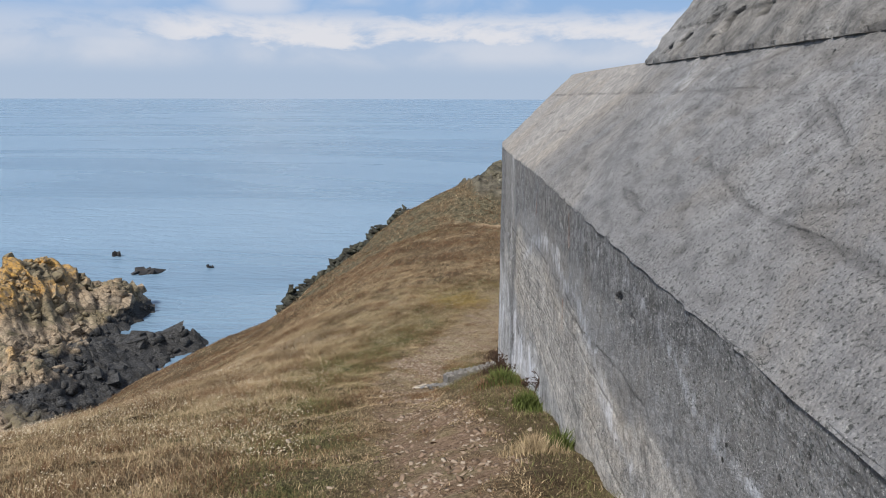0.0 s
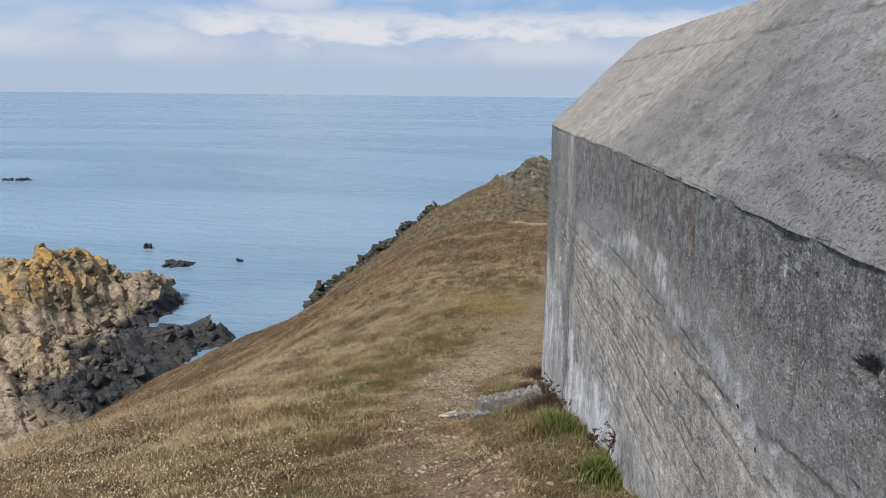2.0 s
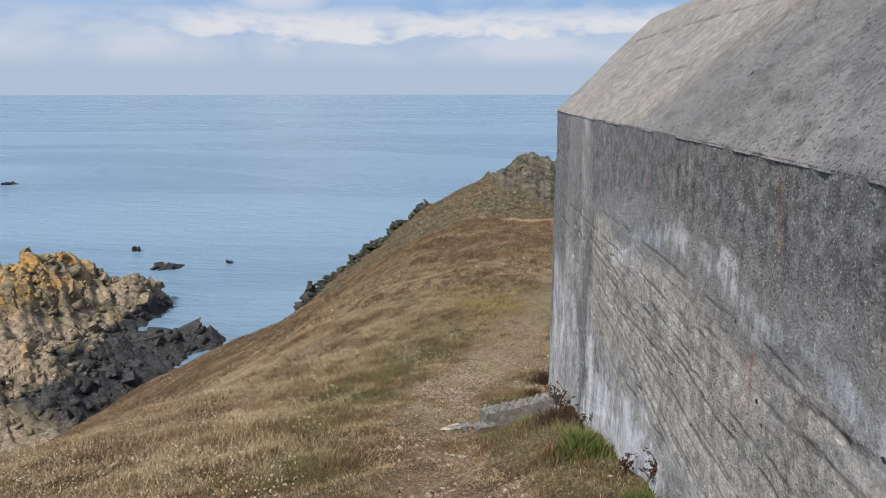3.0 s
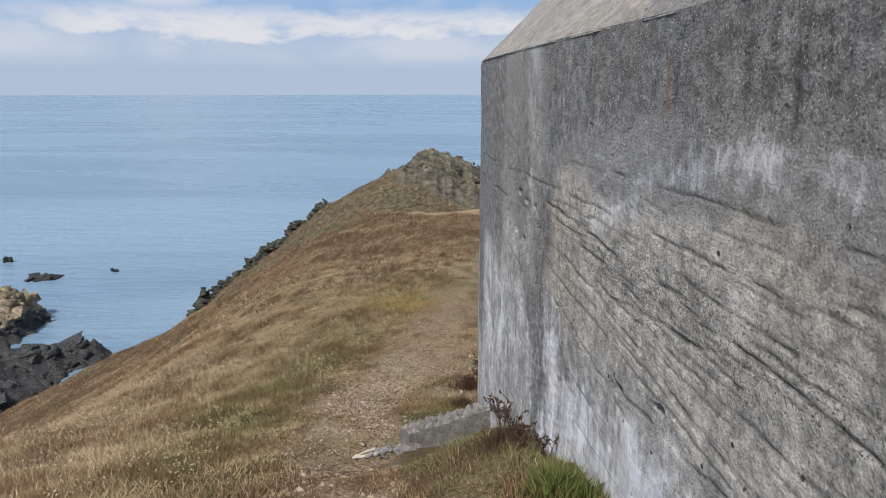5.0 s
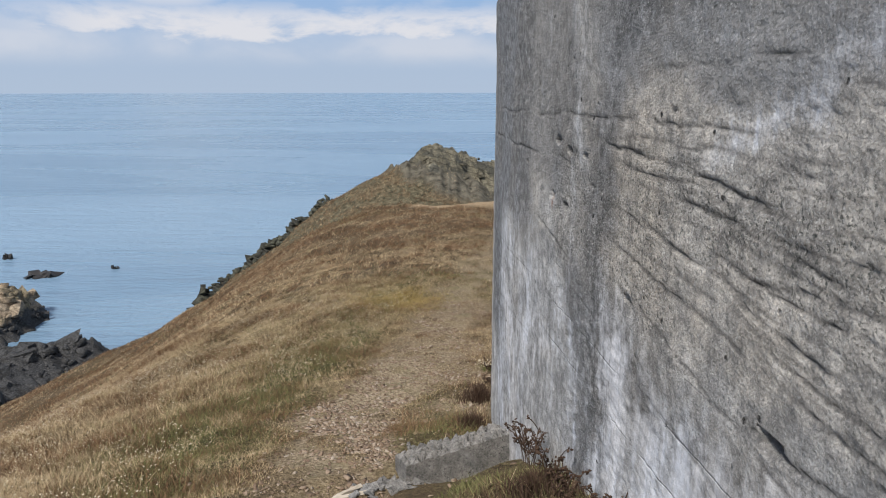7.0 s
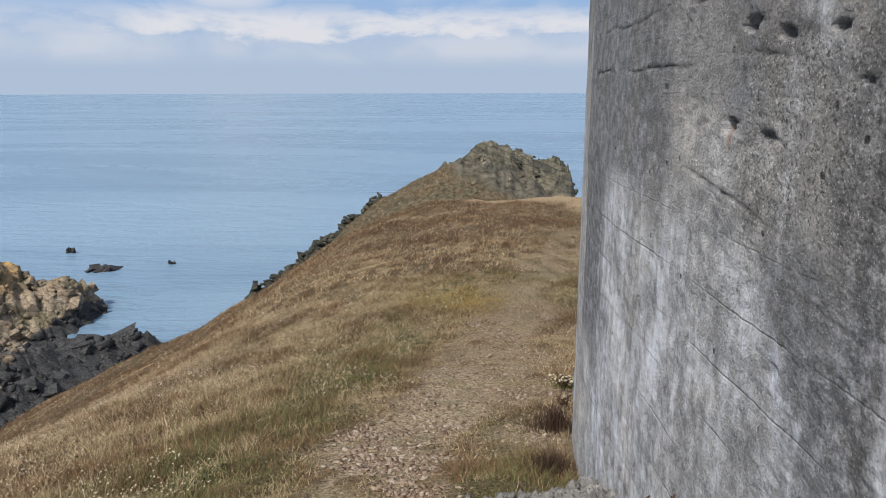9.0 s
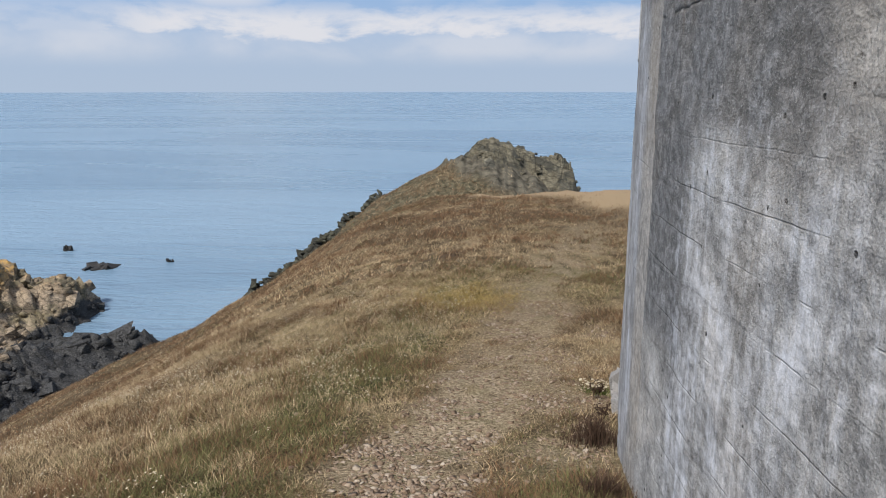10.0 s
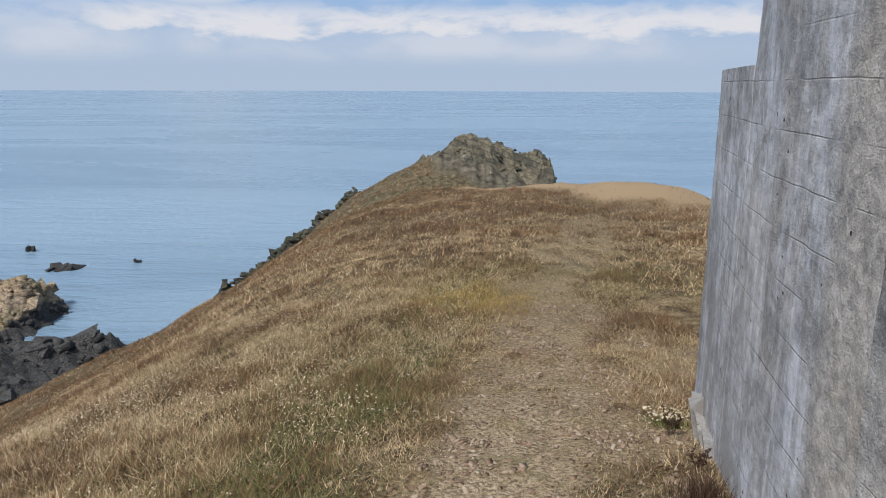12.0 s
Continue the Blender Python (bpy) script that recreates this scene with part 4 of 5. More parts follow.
def knoll_shape(x, y):
    top = np.interp(x, [-7, -3.4, 0, 4.7, 8.6, 9.5, 10.3, 12], [-11.4, -9.0, -7.3, -8.5, -9.4, -10.1, -14.0, -17])
    d = y - 94.5 + 0.25 * np.abs(x - 3)
    cliff = 1.6 * step(-0.6, -1.1, d) * step(2.6, 4.2, x)
    hollow = cliff + 1.3 * bump(x, y, 5.2, 91.2, 2.6, 1.4)
    return top - np.where(d < 0, 0.16, 0.12) * d * d - hollow


kx, ky = np.meshgrid(np.linspace(-7.5, 12, 190), np.linspace(86, 101, 140))
kg = ground_height(kx, ky)
kz = knoll_shape(kx, ky)
kz = kz + facets(kx, ky, 3.0, 0.5, 0.3, 211) + facets(kx, ky, 1.5, 0.32, 0.4, 212) + facets(kx, ky, 0.7, 0.16, 0.5, 213)
kz = np.maximum(kz + 0.25, kg - 1.2)
n1, n2 = kx.shape
qd = (np.arange(n1 - 1)[:, None] * n2 + np.arange(n2 - 1)[None, :]).ravel()
knoll = outcrop("grey craggy rock knoll capping the headland's tip", [(0.3, 94.5, 2.4, 3, -7.2, 0.9), (4.6, 94.5, 3.0, 3, -8.2, 1.0), (8.6, 95, 1.4, 2, -9.2, 1.1), (9.4, 93.5, 1.0, 2, -11.0, 1.1), (3, 90, 5.5, 2.5, -11.2, 0.9)], 10, 40, MAT_KNOLL, (3.0, 94.0, -12.0))
mesh_ob("rock_mass", np.stack([kx, ky, kz], -1).reshape(-1, 3) - np.array([3.0, 94.0, -12.0]), np.stack([qd, qd + 1, qd + n2 + 1, qd + n2], 1), MAT_KNOLL, knoll)
outcrop("low rock stump beyond the knoll", [(10.9, 92, 1.4, 2, -12.2, 1.1), (12.5, 92, 0.7, 1, -12.0, 0.9)], 8, 20, MAT_KNOLL, (11.5, 92, -14.5))
outcrop("dark rock shoulder on the seaward slope", [(-24.9, 88, 2.2, 3, -21.5, 1.5), (-23.0, 89.5, 1.6, 2.5, -20.7, 1.4), (-26.4, 86.0, 1.1, 2, -22.4, 1.4)], 24, 120, MAT_LEDGE, (-25, 88, -24))
outcrop("dark rock ledge on the seaward slope", [(-19.8, 93, 1.5, 2.5, -17.9, 1.4), (-21.4, 92, 1.5, 2, -19.5, 1.3), (-18.2, 93, 1.5, 2, -17.6, 1.0)], 20, 90, MAT_LEDGE, (-20, 93, -21))
outcrop("small rock ledge on the seaward slope", [(-14.2, 100, 1.5, 2, -14.0, 1.3), (-17.2, 97, 1.4, 2, -16.0, 1.1), (-12.6, 98, 1.2, 2, -13.9, 0.9)], 18, 80, MAT_LEDGE, (-15, 99, -17))

# ---- grasses ----
def blade_material(name, dark, pale):
    m, n = material(name)
    r = n.add("ShaderNodeNewGeometry").outputs["Random Per Island"]
    tone = n.mix(n.math("ADD", n.math("MULTIPLY", r, 0.7), n.math("MULTIPLY", n.noise(n.place(), 1.6, 3.0), 0.3)), dark, pale)
    q = n.surface(tone, 0.8, None, 0.15)
    return m


MAT_STRAW = blade_material("straw_grass", (0.15, 0.108, 0.058), (0.74, 0.58, 0.36))
MAT_BROWN = blade_material("brown_grass", (0.050, 0.030, 0.018), (0.33, 0.20, 0.11))
MAT_GREEN = blade_material("green_grass", (0.05, 0.055, 0.022), (0.26, 0.245, 0.105))
MAT_GOLD = blade_material("golden_grass", (0.22, 0.15, 0.05), (0.50, 0.38, 0.15))
MAT_PETAL, n = material("white_petal")
n.surface(n.mix(n.noise(n.place(), 40.0), (0.42, 0.34, 0.21), (0.74, 0.67, 0.52)), 0.7)
MAT_SCRUB = blade_material("scrub", (0.035, 0.027, 0.017), (0.19, 0.135, 0.078))
MAT_STALK = blade_material("dead_stalk", (0.035, 0.022, 0.016), (0.12, 0.075, 0.05))
MAT_LEAF = blade_material("weed_leaf", (0.035, 0.052, 0.015), (0.19, 0.225, 0.065))


def wall_x(y):
    return np.interp(y, OUTLINE[:, 1], OUTLINE[:, 0])


def surface_z(x, y):
    """Height of the ground sheet as built."""
    ix, iy = np.clip(np.searchsorted(gx, x) - 1, 0, nx - 2), np.clip(np.searchsorted(gy, y) - 1, 0, ny - 2)
    fx, fy = (x - gx[ix]) / (gx[ix + 1] - gx[ix]), (y - gy[iy]) / (gy[iy + 1] - gy[iy])
    return (GZ[iy, ix] * (1 - fx) + GZ[iy, ix + 1] * fx) * (1 - fy) + (GZ[iy + 1, ix] * (1 - fx) + GZ[iy + 1, ix + 1] * fx) * fy


def blades(x, y, z, high, wide, lean, r, fine=True):
    """Vertices and triangles of bent, tapered blades rooted at x, y, z."""
    m3 = len(x)
    a, b = r.uniform(0, 6.283, m3), r.uniform(0, 6.283, m3)
    side = np.stack([np.cos(a), np.sin(a), 0 * a], 1) * (wide / 2)[:, None]
    bend = np.stack([np.cos(b), np.sin(b), 0 * b], 1) * (lean * high)[:, None]
    root = np.stack([x, y, z - 0.01], 1)
    upv = np.stack([0 * x, 0 * x, high], 1)
    tip = root + upv * 0.95 + bend
    if not fine:
        v = np.stack([root - side, root + side, tip], 1)
        return v.reshape(-1, 3), np.arange(3 * m3).reshape(-1, 3)
    mid = root + upv * 0.55 + bend * 0.3
    v = np.stack([root - side, root + side, mid - side * 0.75, mid + side * 0.75, tip], 1)
    base = (np.arange(m3) * 5)[:, None, None]
    f = np.array([[0, 1, 3], [0, 3, 2], [2, 3, 4]])[None] + base
    return v.reshape(-1, 3), f.reshape(-1, 3)


def sown(x0, x1, y0, y1, tufts, each, r, radius):
    tx, ty = r.uniform(x0, x1, tufts), r.uniform(y0, y1, tufts)
    x = np.repeat(tx, each) + r.normal(0, radius, tufts * each)
    y = np.repeat(ty, each) + r.normal(0, radius, tufts * each)
    return x, y, np.repeat(r.uniform(0.55, 1.3, tufts), each)


def meadow(name, label, area, tufts, each, radius, high, wide, fine, seed, bank=False):
    r = np.random.default_rng(seed)
    x, y, big3 = sown(*area, tufts, each, r, radius)
    ok = (x < wall_x(y) - 0.02) | (y > 19.3)
    pth, grn = path_mask(x, y), green_mask(x, y)
    wild = 0.7 * rough_field(x, y, 0 * x, 2.6, 3, 51.0) + 0.6 * rough_field(x, y, 0 * x, 0.75, 2, 53.0)
    worn = np.clip(1 - np.abs(path_offset(x, y) + 0.1) / 1.7, 0, 1) * step(28, 18, y)
    ok &= r.uniform(0, 1, len(x)) > pth * np.where(y > 13, 0.7, 0.86) + bare_mask(x, y) * 0.95 + 0.9 * rocky_mask(x, y)
    if bank:
        ok &= path_offset(x, y) > 0.42 + 0.15 * rough_field(x, y, 0 * x, 0.7, 2, 52.0)
        worn = 0 * worn
    z = surface_z(x, y)
    ok &= z > SEA + 8
    x, y, z, big3, grn, wild, worn, pth = (q[ok] for q in (x, y, z, big3, grn, wild, worn, pth))
    h = high * big3 * (1 - 0.72 * worn) * (1 + 0.45 * wild) * r.uniform(0.6, 1.25, len(x)) * (1 - 0.6 * pth)
    h = h * (1 - 0.88 * bump(x, y, -0.5, 11.4, 1.0, 0.75))
    pick = r.uniform(0, 1, len(x))
    h = np.where((path_offset(x, y) > 0.5) & (y < 12.8) & (pick > 0.15), 0.6 * h, h)
    v, f = blades(x, y, z, np.clip(h, 0.012, None), wide * r.uniform(0.6, 1.3, len(x)), r.uniform(0.2, 1.5, len(x)), r, fine)
    gold = 1.3 * bump(x, y, -1.1, 21.8, 1.0, 0.9)
    slot = np.where(pick < 0.65 * grn, 2, np.where(pick < 0.65 * grn + np.clip(0.30 + 0.6 * wild + 0.40 * step(24, 32, y), 0.04, 0.9), 1, 0))
    tangle = rough_field(0.8 * x + 0.5 * y, 0.35 * y, 0 * x, 1.7, 3, 54.0) + 0.35 * step(26, 40, y)
    slot = np.where((r.uniform(0, 1, len(x)) < 0.4 * step(0.1, 0.7, tangle)) & (grn < 0.5), 4, slot)
    slot = np.where(r.uniform(0, 1, len(x)) < 0.7 * gold, 3, slot)
    banked = (path_offset(x, y) > 0.5) & (y < 12.8) & (pick > 0.15)
    slot = np.where(banked, np.where(r.uniform(0, 1, len(x)) < 0.15, 2, np.where(pick > 0.90, 0, 4)), slot)
    tagged(fast_mesh(name, v, f, [MAT_STRAW, MAT_BROWN, MAT_GREEN, MAT_GOLD, MAT_SCRUB], np.repeat(slot, 3 if fine else 1)), label, "grass", kind="stuff")


meadow("near_grass", "short dry straw and green grass beside the footpath", (-6.0, 1.0, 3.0, 13.5), 26000, 10, 0.05, 0.075, 0.004, True, 61)
meadow("bank_weeds", "matted brown and green weeds on the bank below the wall", (-0.9, 1.0, 3.2, 12.6), 7500, 12, 0.06, 0.05, 0.005, True, 65, True)
meadow("slope_grass", "dry straw-coloured grass on the slope", (-11, 1.5, 9.0, 24), 88000, 8, 0.07, 0.10, 0.0065, False, 62)
meadow("far_grass", "dry brown grass over the far headland", (-24, 9, 22, 46), 56000, 7, 0.15, 0.085, 0.018, False, 63)
meadow("knoll_grass", "thin brown heath below the rocky knoll", (-30, 13, 46, 98), 20000, 5, 0.3, 0.16, 0.06, False, 64)


def flowers(name, label, count, area, seed, size, mat):
    """Flat white flower heads on thin stalks."""
    r = np.random.default_rng(seed)
    x, y = r.uniform(area[0], area[1], count), r.uniform(area[2], area[3], count)
    ok = (path_mask(x, y) < 0.2) & (path_offset(x, y) < -1.2) & (rough_field(x, y, 0 * x, 1.4, 3, 71.0) > -0.05)
    x, y = x[ok], y[ok]
    z, h = surface_z(x, y), r.uniform(0.06, 0.16, len(x))
    v1, f1 = blades(x, y, z, h, np.full(len(x), 0.004), np.zeros(len(x)), r, False)
    k, ang = 6, np.arange(6) / 6 * 6.283
    rad = size * r.uniform(0.5, 1.3, len(x))
    rim = np.stack([x[:, None] + rad[:, None] * np.cos(ang), y[:, None] + rad[:, None] * np.sin(ang), (z + h)[:, None] + 0.3 * rad[:, None] * np.sin(ang + 1)], -1)
    mid = np.stack([x, y, z + h - 0.4 * rad], -1)[:, None]
    v2 = np.concatenate([rim, mid], 1)
    f2 = np.array([[j, (j + 1) % k, k] for j in range(k)])[None] + (np.arange(len(x)) * (k + 1))[:, None, None] + len(v1)
    slots = np.r_[np.zeros(len(f1), int), np.ones(len(x) * k, int)]
    tagged(fast_mesh(name, np.concatenate([v1, v2.reshape(-1, 3)]), np.concatenate([f1, f2.reshape(-1, 3)]), [MAT_GREEN, mat], slots), label, "flower", kind="stuff")


flowers("white_flowers", "scattered small white wild flowers in dry grass", 30000, (-9, 0, 5, 24), 72, 0.0068, MAT_PETAL)

# ---- stones on the footpath ----
m, n = material("path_stone")
MAT_STONE = m
q3 = n.add("ShaderNodeNewGeometry").outputs["Random Per Island"]
n.surface(n.mix(n.noise(n.place(), 60.0, 3.0), n.ramp(q3, [(0.0, (0.10, 0.065, 0.045)), (0.4, (0.27, 0.185, 0.125)), (0.75, (0.42, 0.33, 0.245)), (1.0, (0.60, 0.52, 0.42))]), (0.20, 0.145, 0.10)), 0.9, None, 0.2)
m, n = material("path_pebble")
MAT_PEBBLE = m
q4 = n.add("ShaderNodeObjectInfo").outputs["Random"]
n.surface(n.mix(n.math("MULTIPLY", n.noise(n.place(), 55.0, 3.0), 0.6), n.ramp(q4, [(0.0, (0.13, 0.08, 0.055)), (0.45, (0.29, 0.20, 0.14)), (0.8, (0.38, 0.30, 0.22)), (1.0, (0.50, 0.44, 0.36))]), (0.2, 0.15, 0.11)), 0.9, None, 0.2)
rs = np.random.default_rng(81)
sx, sy = rs.uniform(-3.2, 1.0, 180000), rs.uniform(2.5, 22, 180000)
ok = (rs.uniform(0, 1, 180000) < path_mask(sx, sy) * np.clip(0.25 + 0.8 * rough_field(sx, sy, 0 * sx, 1.1, 3, 82.0), 0.05, 1) * np.interp(sy, [4, 8.5, 12.5, 17], [0.3, 0.5, 0.75, 0.4]) + 0.012) & (sx < wall_x(sy) - 0.05)
sx, sy = sx[ok], sy[ok]
ss = np.clip(rs.lognormal(-3.7, 0.42, len(sx)), 0.011, 0.055)
tagged(strewn("gravel", np.stack([sx, sy, surface_z(sx, sy) + 0.1 * ss], 1), np.stack([ss * 1.5, ss, ss * 0.9], 1), [MAT_STONE], rs, CHIPS, 0.3), "loose reddish stone chips on the footpath", "gravel", kind="stuff")
bx, by = rs.uniform(-2.6, 0.6, 6000), rs.uniform(4.5, 16.5, 6000)
ok = np.nonzero((rs.uniform(0, 1, 6000) < path_mask(bx, by) * 0.9) & (bx < wall_x(by) - 0.1))[0][:280]
for k in ok:
    s3 = rs.uniform(0.022, 0.044)
    single("stone", (bx[k], by[k], float(surface_z(bx[k], by[k])) + 0.12 * s3), (s3 * 1.5, s3, s3 * 0.8), MAT_PEBBLE, rs, ground, CHIPS, 0.25)

# ---- broken footing beside the wall ----
MAT_RUBBLE = concrete("rubble_concrete", 0.8, 0.0, 0.1, 1.5)


def broken_beam(name, a, b, wide, high, seed, label, parent):
    """A cast beam from a to b along its front top edge, with a broken, sloping upper face."""
    r = np.random.default_rng(seed)
    a, b = np.array(a, float), np.array(b, float)
    run = (b - a) / np.linalg.norm(b - a)
    backv = np.array([-run[1], run[0], 0])
    backv = backv / np.linalg.norm(backv)
    if backv[1] < 0:
        backv = -backv
    nl, nw = 34, 12
    vs = []
    for i in range(nl):
        p = a + (b - a) * i / (nl - 1)
        row = [p + np.array([0, 0, -high])]
        for j in range(nw):
            f = j / (nw - 1)
            q = p + backv * wide * f
            q = q + np.array([0, 0, -0.10 * f * f + 0.022 * r.normal() * (0.3 if j == 0 else 1)])
            row.append(q)
        row.append(p + backv * wide + np.array([0, 0, -high]))
        vs += row
    k = nw + 2
    fs = [(i * k + j, (i + 1) * k + j, (i + 1) * k + (j + 1) % k, i * k + (j + 1) % k) for i in range(nl - 1) for j in range(k)]
    fs += [tuple(reversed(range(k))), tuple((nl - 1) * k + j for j in range(k))]
    return mesh_ob(name, vs, fs, MAT_RUBBLE, parent, label)


footing = thing("broken_footing", "broken concrete footing jutting from the bunker into the grass", "concrete footing", (-0.6, 12.0, -3.2))
broken_beam("beam", (-0.25, -0.38, 0.10), (0.62, -0.12, 0.25), 0.36, 0.40, 91, "rough-topped broken concrete beam", footing)
rb = np.random.default_rng(92)
for k in range(120):
    f = rb.uniform(0, 1)
    x, y = -1.22 + 0.55 * f + rb.normal(0, 0.04), 11.47 + 0.25 * f + rb.normal(0, 0.10)
    s3 = rb.uniform(0.03, 0.10) * (0.6 + 0.5 * f)
    single("fragment", (x + 0.6, y - 12.0, float(surface_z(x, y)) + 3.2 + 0.02), (s3 * 1.8, s3 * 1.1, s3 * 0.7), MAT_RUBBLE, rb, footing, CHIPS, 0.2)
for k in range(90):
    x, y = rb.uniform(-0.9, 0.0), rb.uniform(12.1, 12.5)
    s3 = rb.uniform(0.03, 0.09)
    single("fragment", (x + 0.6, y - 12.0, float(surface_z(x, y)) + 3.2 + 0.02), (s3 * 1.5, s3, s3 * 0.8), MAT_RUBBLE, rb, footing, CHIPS, 0.4)

m, n = material("bleached_wood")
MAT_WOOD = m
n.surface(n.mix(n.noise(n.scaled(n.place(), 8, 40, 40), 1.0, 3.0), (0.30, 0.25, 0.19), (0.58, 0.52, 0.43)), 0.85)
stick = thing("wood_splinter", "bleached grey wood splinter lying in the grass", "wood", (-1.3, 11.40, float(surface_z(-1.3, 11.40))))
for k, (dx, dy, ang, ln) in enumerate(((0, 0, 35, 0.30), (0.05, -0.06, 15, 0.36))):
    v, f = hull(400 + k, 16)
    ob = mesh_ob("splinter", v * np.array([ln, 0.035, 0.025]), f, MAT_WOOD, stick)
    ob.matrix_basis = pose(dx, dy, 0.03, 0, -3, ang)

# ---- broken kerb at the parapet's foot ----
kerb = thing("broken_kerb", "chipped pale concrete kerb at the bunker's foot", "concrete kerb", (0.55, 17.0, -4.3))
MAT_KERB = concrete("kerb_concrete", 1.0, 0.0, 0.3, 0.7, 0.4)
r9 = np.random.default_rng(95)
for ky9, s9, h9, lean in ((15.75, 0.13, 0.24, -12), (15.98, 0.16, 0.34, -9), (16.24, 0.17, 0.42, -7), (16.5, 0.15, 0.34, -6)):
    kx9 = float(wall_x(ky9)) + 0.03
    kz9 = float(surface_z(kx9 - 0.1, ky9))
    v, f = prism(int(ky9 * 100))
    ob = mesh_ob("kerb_piece", v * np.array([s9, 0.32, h9]), f, MAT_KERB, kerb)
    ob.matrix_basis = pose(kx9 - 0.55, ky9 - 17.0, kz9 + 4.3 + 0.06, 0, lean, -14)


# ---- weeds at the wall's foot ----
def stalk_plant(name, label, at, high, seed, heads=4, mat=None, lean=0.25):
    """Dead flower stalks with small dark seed heads."""
    r = np.random.default_rng(seed)
    th = thing(name, label, "plant", at, "weeds along the wall")
    for s4 in range(heads):
        cu = bpy.data.curves.new("stalk", "CURVE")
        cu.dimensions, cu.bevel_depth, cu.bevel_resolution = "3D", 0.0028, 1
        a, h = r.uniform(0, 6.283), high * r.uniform(0.6, 1.1)
        main = [Vector((0.02 * math.cos(a) + lean * h * t * t * math.cos(a), lean * h * t * t * math.sin(a), h * t - 0.03)) for t in np.linspace(0, 1, 6)]
        lines, knobs = [main], [main[-1]]
        for b in range(4):
            st = main[3 + b % 3]
            e = st + Vector((r.uniform(-0.09, 0.09), r.uniform(-0.09, 0.09), r.uniform(0.03, 0.11))) * (high / 0.4)
            lines.append([st, (st + e) / 2 + Vector((0, 0, 0.01)), e])
            knobs.append(e)
        for ln in lines:
            sp = cu.splines.new("POLY")
            sp.points.add(len(ln) - 1)
            for pt, c in zip(sp.points, ln):
                pt.co = (*c, 1)
        cu.materials.append(mat or MAT_STALK)
        ob = new("stalk", cu)
        ob.parent = th
        tops = np.array([q for kq in knobs for q in [kq + Vector(r.normal(0, 0.009, 3)) for _ in range(5)]])
        hd = strewn("seed_head", tops, r.uniform(0.010, 0.022, (len(tops), 3)), [mat or MAT_STALK], r, CHIPS, 0.6, ob)
        hd["kind"] = "stuff"
    return th


def leaf_clump(name, label, at, count, high, spread, mat, seed, wide=0.012):
    r = np.random.default_rng(seed)
    a, d = r.uniform(0, 6.283, count), np.abs(r.normal(0, spread, count))
    x, y = at[0] + d * np.cos(a), at[1] + d * np.sin(a)
    x = np.minimum(x, wall_x(y) - 0.02)
    z = surface_z(x, y)
    h = high * np.exp(-(d / (1.6 * spread)) ** 2) * r.uniform(0.5, 1.2, count)
    v, f = blades(x - at[0], y - at[1], z - at[2], h, wide * r.uniform(0.6, 1.4, count), r.uniform(0.1, 0.7, count), r)
    ob = fast_mesh(name, v, f, [mat])
    ob.location = at
    return tagged(ob, label, "plant", "weeds along the wall", "stuff")


def foot(y, off):
    x = float(wall_x(y)) - off
    return (x, y, float(surface_z(x, y)))


stalk_plant("dead_weed", "dead dark flower stalks against the concrete wall", foot(7.25, 0.06), 0.25, 101, 4)
stalk_plant("dead_weed", "dead dark flower stalks against the concrete wall", foot(7.6, 0.10), 0.18, 102, 3)
stalk_plant("dead_weed", "tall dry stalks beside the broken footing", foot(10.7, 0.10), 0.33, 103, 4)
stalk_plant("dead_weed", "tall dry stalks beside the broken footing", foot(10.5, 0.12), 0.30, 104, 5)
stalk_plant("dead_weed", "tangled brown stalks at the wall's foot", foot(9.9, 0.15), 0.25, 105, 6)
stalk_plant("dead_weed", "tangled brown stalks at the wall's foot", foot(9.5, 0.2), 0.21, 106, 5)
stalk_plant("dead_weed", "dry brown stalks at the wall's foot", foot(9.2, 0.08), 0.24, 107, 4)
stalk_plant("dead_weed", "dark twiggy weed below the pier", foot(15.3, 0.14), 0.18, 108, 5)
stalk_plant("dead_weed", "dark twiggy weed below the kerb", foot(16.2, 0.24), 0.21, 109, 5)
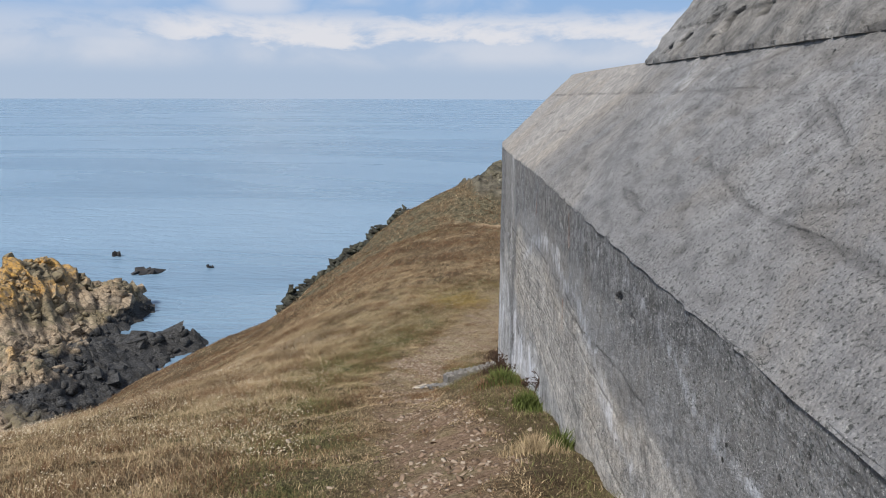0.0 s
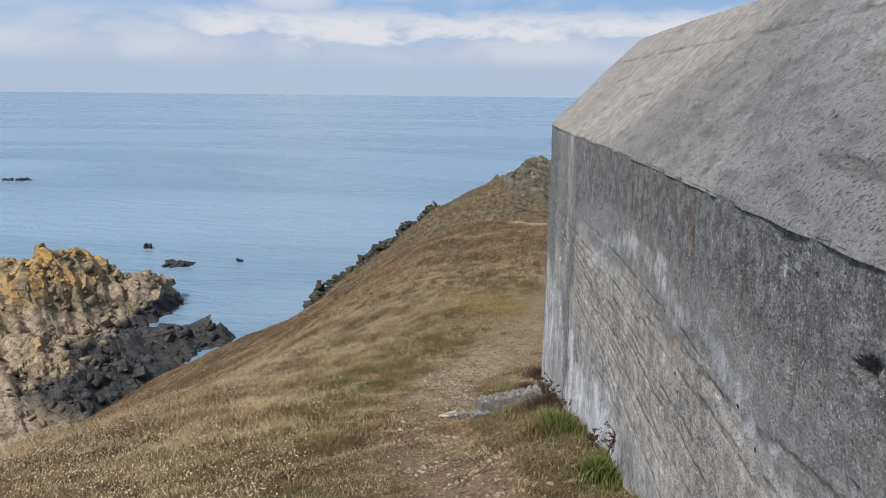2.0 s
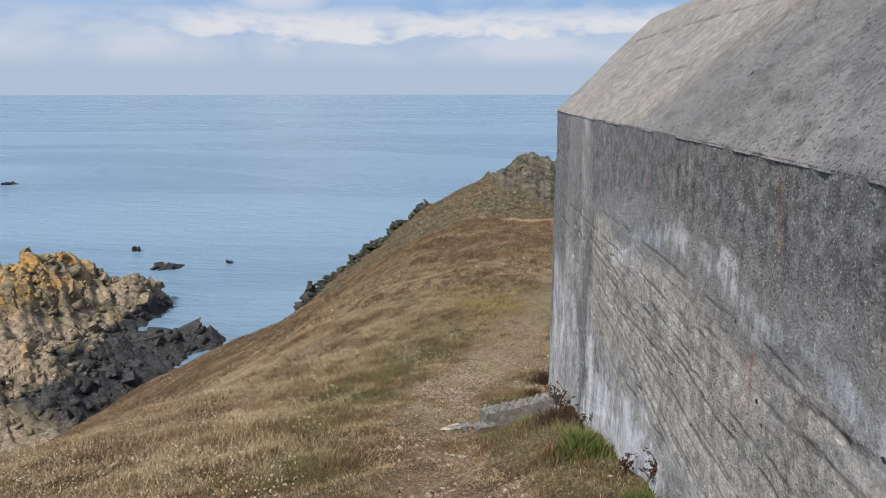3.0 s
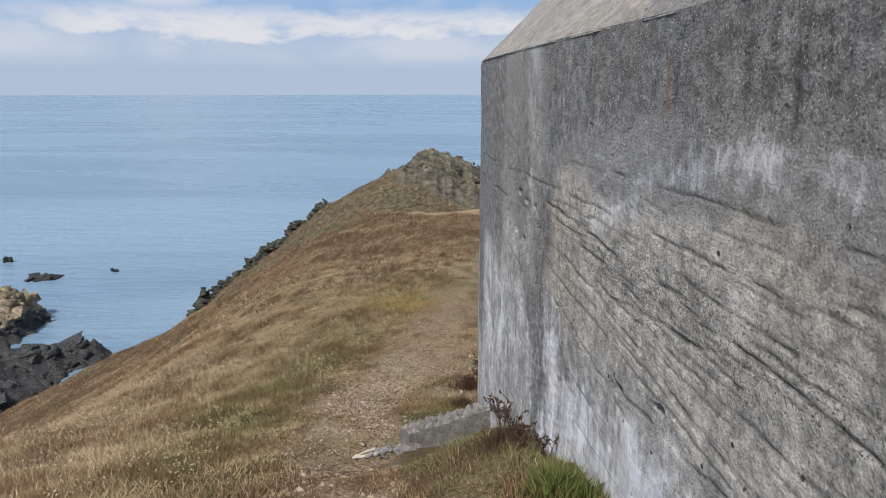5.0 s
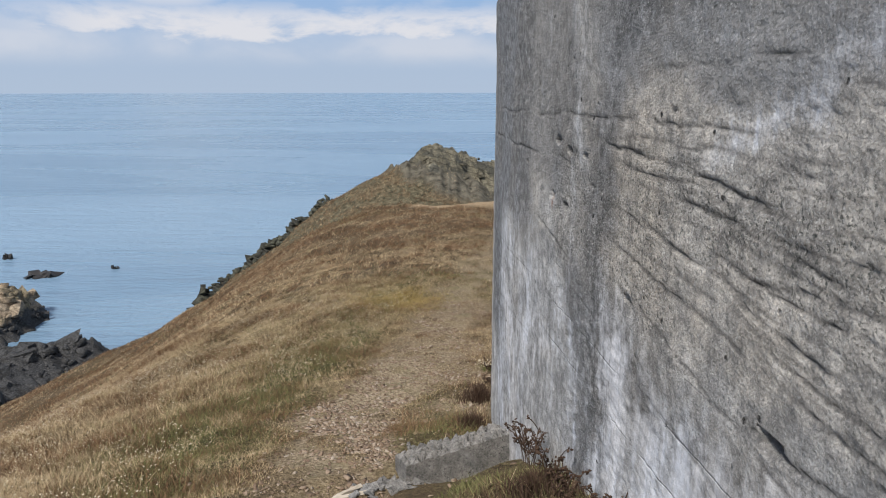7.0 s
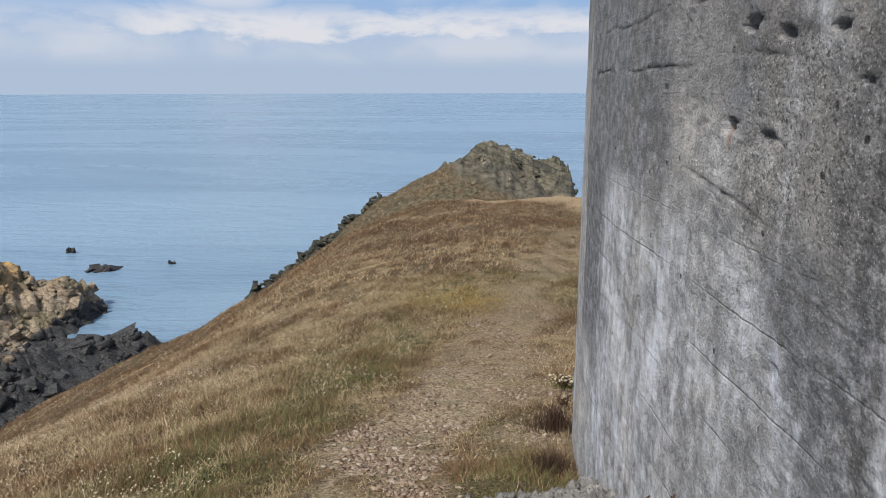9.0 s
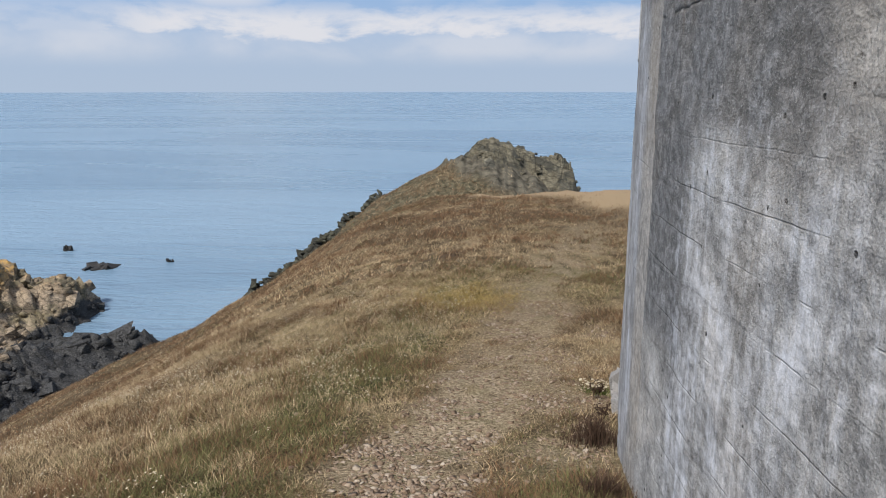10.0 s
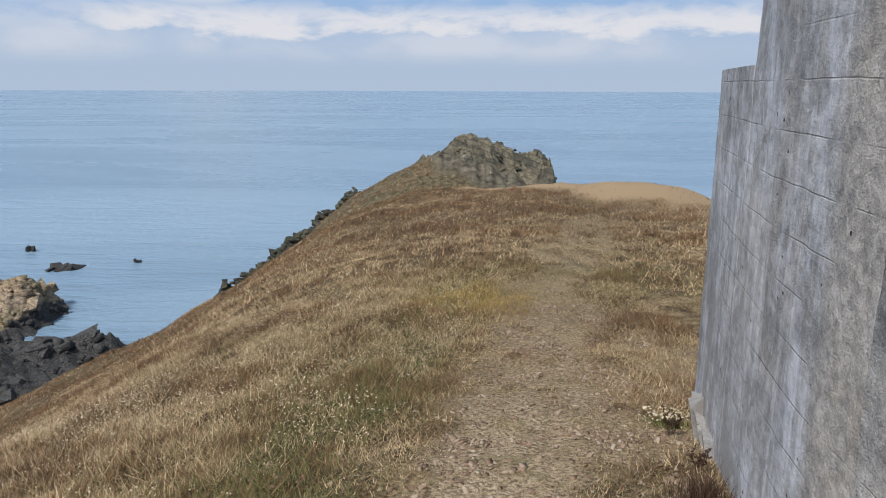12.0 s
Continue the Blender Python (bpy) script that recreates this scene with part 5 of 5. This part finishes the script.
leaf_clump("weed_clump", "bright green leafy weed at the wall's foot", foot(8.3, 0.26), 900, 0.24, 0.18, MAT_LEAF, 111)
leaf_clump("weed_clump", "bright green leafy weed at the wall's foot", foot(6.9, 0.14), 500, 0.22, 0.12, MAT_LEAF, 112)
leaf_clump("weed_clump", "small green weed at the wall's foot", foot(5.2, 0.10), 200, 0.20, 0.10, MAT_LEAF, 113)
leaf_clump("weed_clump", "low green weed mound beside the footing", foot(10.7, 0.55), 380, 0.09, 0.22, MAT_GREEN, 114)
leaf_clump("dead_bush", "dark brown dead scrub tucked against the wall", foot(13.2, 0.20), 700, 0.22, 0.17, MAT_STALK, 115, 0.006)
leaf_clump("dead_bush", "dark brown dead scrub tucked against the wall", foot(14.7, 0.20), 700, 0.26, 0.20, MAT_STALK, 116, 0.006)
leaf_clump("dead_bush", "brown dead scrub below the footing", foot(9.9, 0.26), 800, 0.18, 0.25, MAT_STALK, 117, 0.006)
leaf_clump("dead_bush", "brown dry scrub along the wall", foot(8.3, 0.35), 800, 0.16, 0.32, MAT_BROWN, 118, 0.006)
leaf_clump("grass_tussock", "grey-straw tussock beside the wall", foot(5.0, 0.32), 900, 0.16, 0.16, MAT_STRAW, 119, 0.005)

# white flowering clump near the kerb
fx, fy = 0.27, 16.5
fz = float(surface_z(fx, fy))
clump = thing("flowering_plant", "low clump of white flowers beside the path", "plant", (fx, fy, fz))
rf = np.random.default_rng(121)
v, f = blades(rf.normal(0, 0.10, 220), rf.normal(0, 0.08, 220), np.zeros(220), rf.uniform(0.04, 0.12, 220), rf.uniform(0.005, 0.012, 220), rf.uniform(0.2, 0.9, 220), rf)
fast_mesh("leaves", v, f, [MAT_LEAF], None, clump)
tops = np.stack([rf.normal(0, 0.11, 60), rf.normal(0, 0.06, 60), rf.uniform(0.09, 0.14, 60)], 1)
strewn("blossom", tops, np.tile((0.035, 0.035, 0.018), (60, 1)) * rf.uniform(0.6, 1.2, (60, 1)), [MAT_PETAL], rf, CHIPS, 0.3, clump)
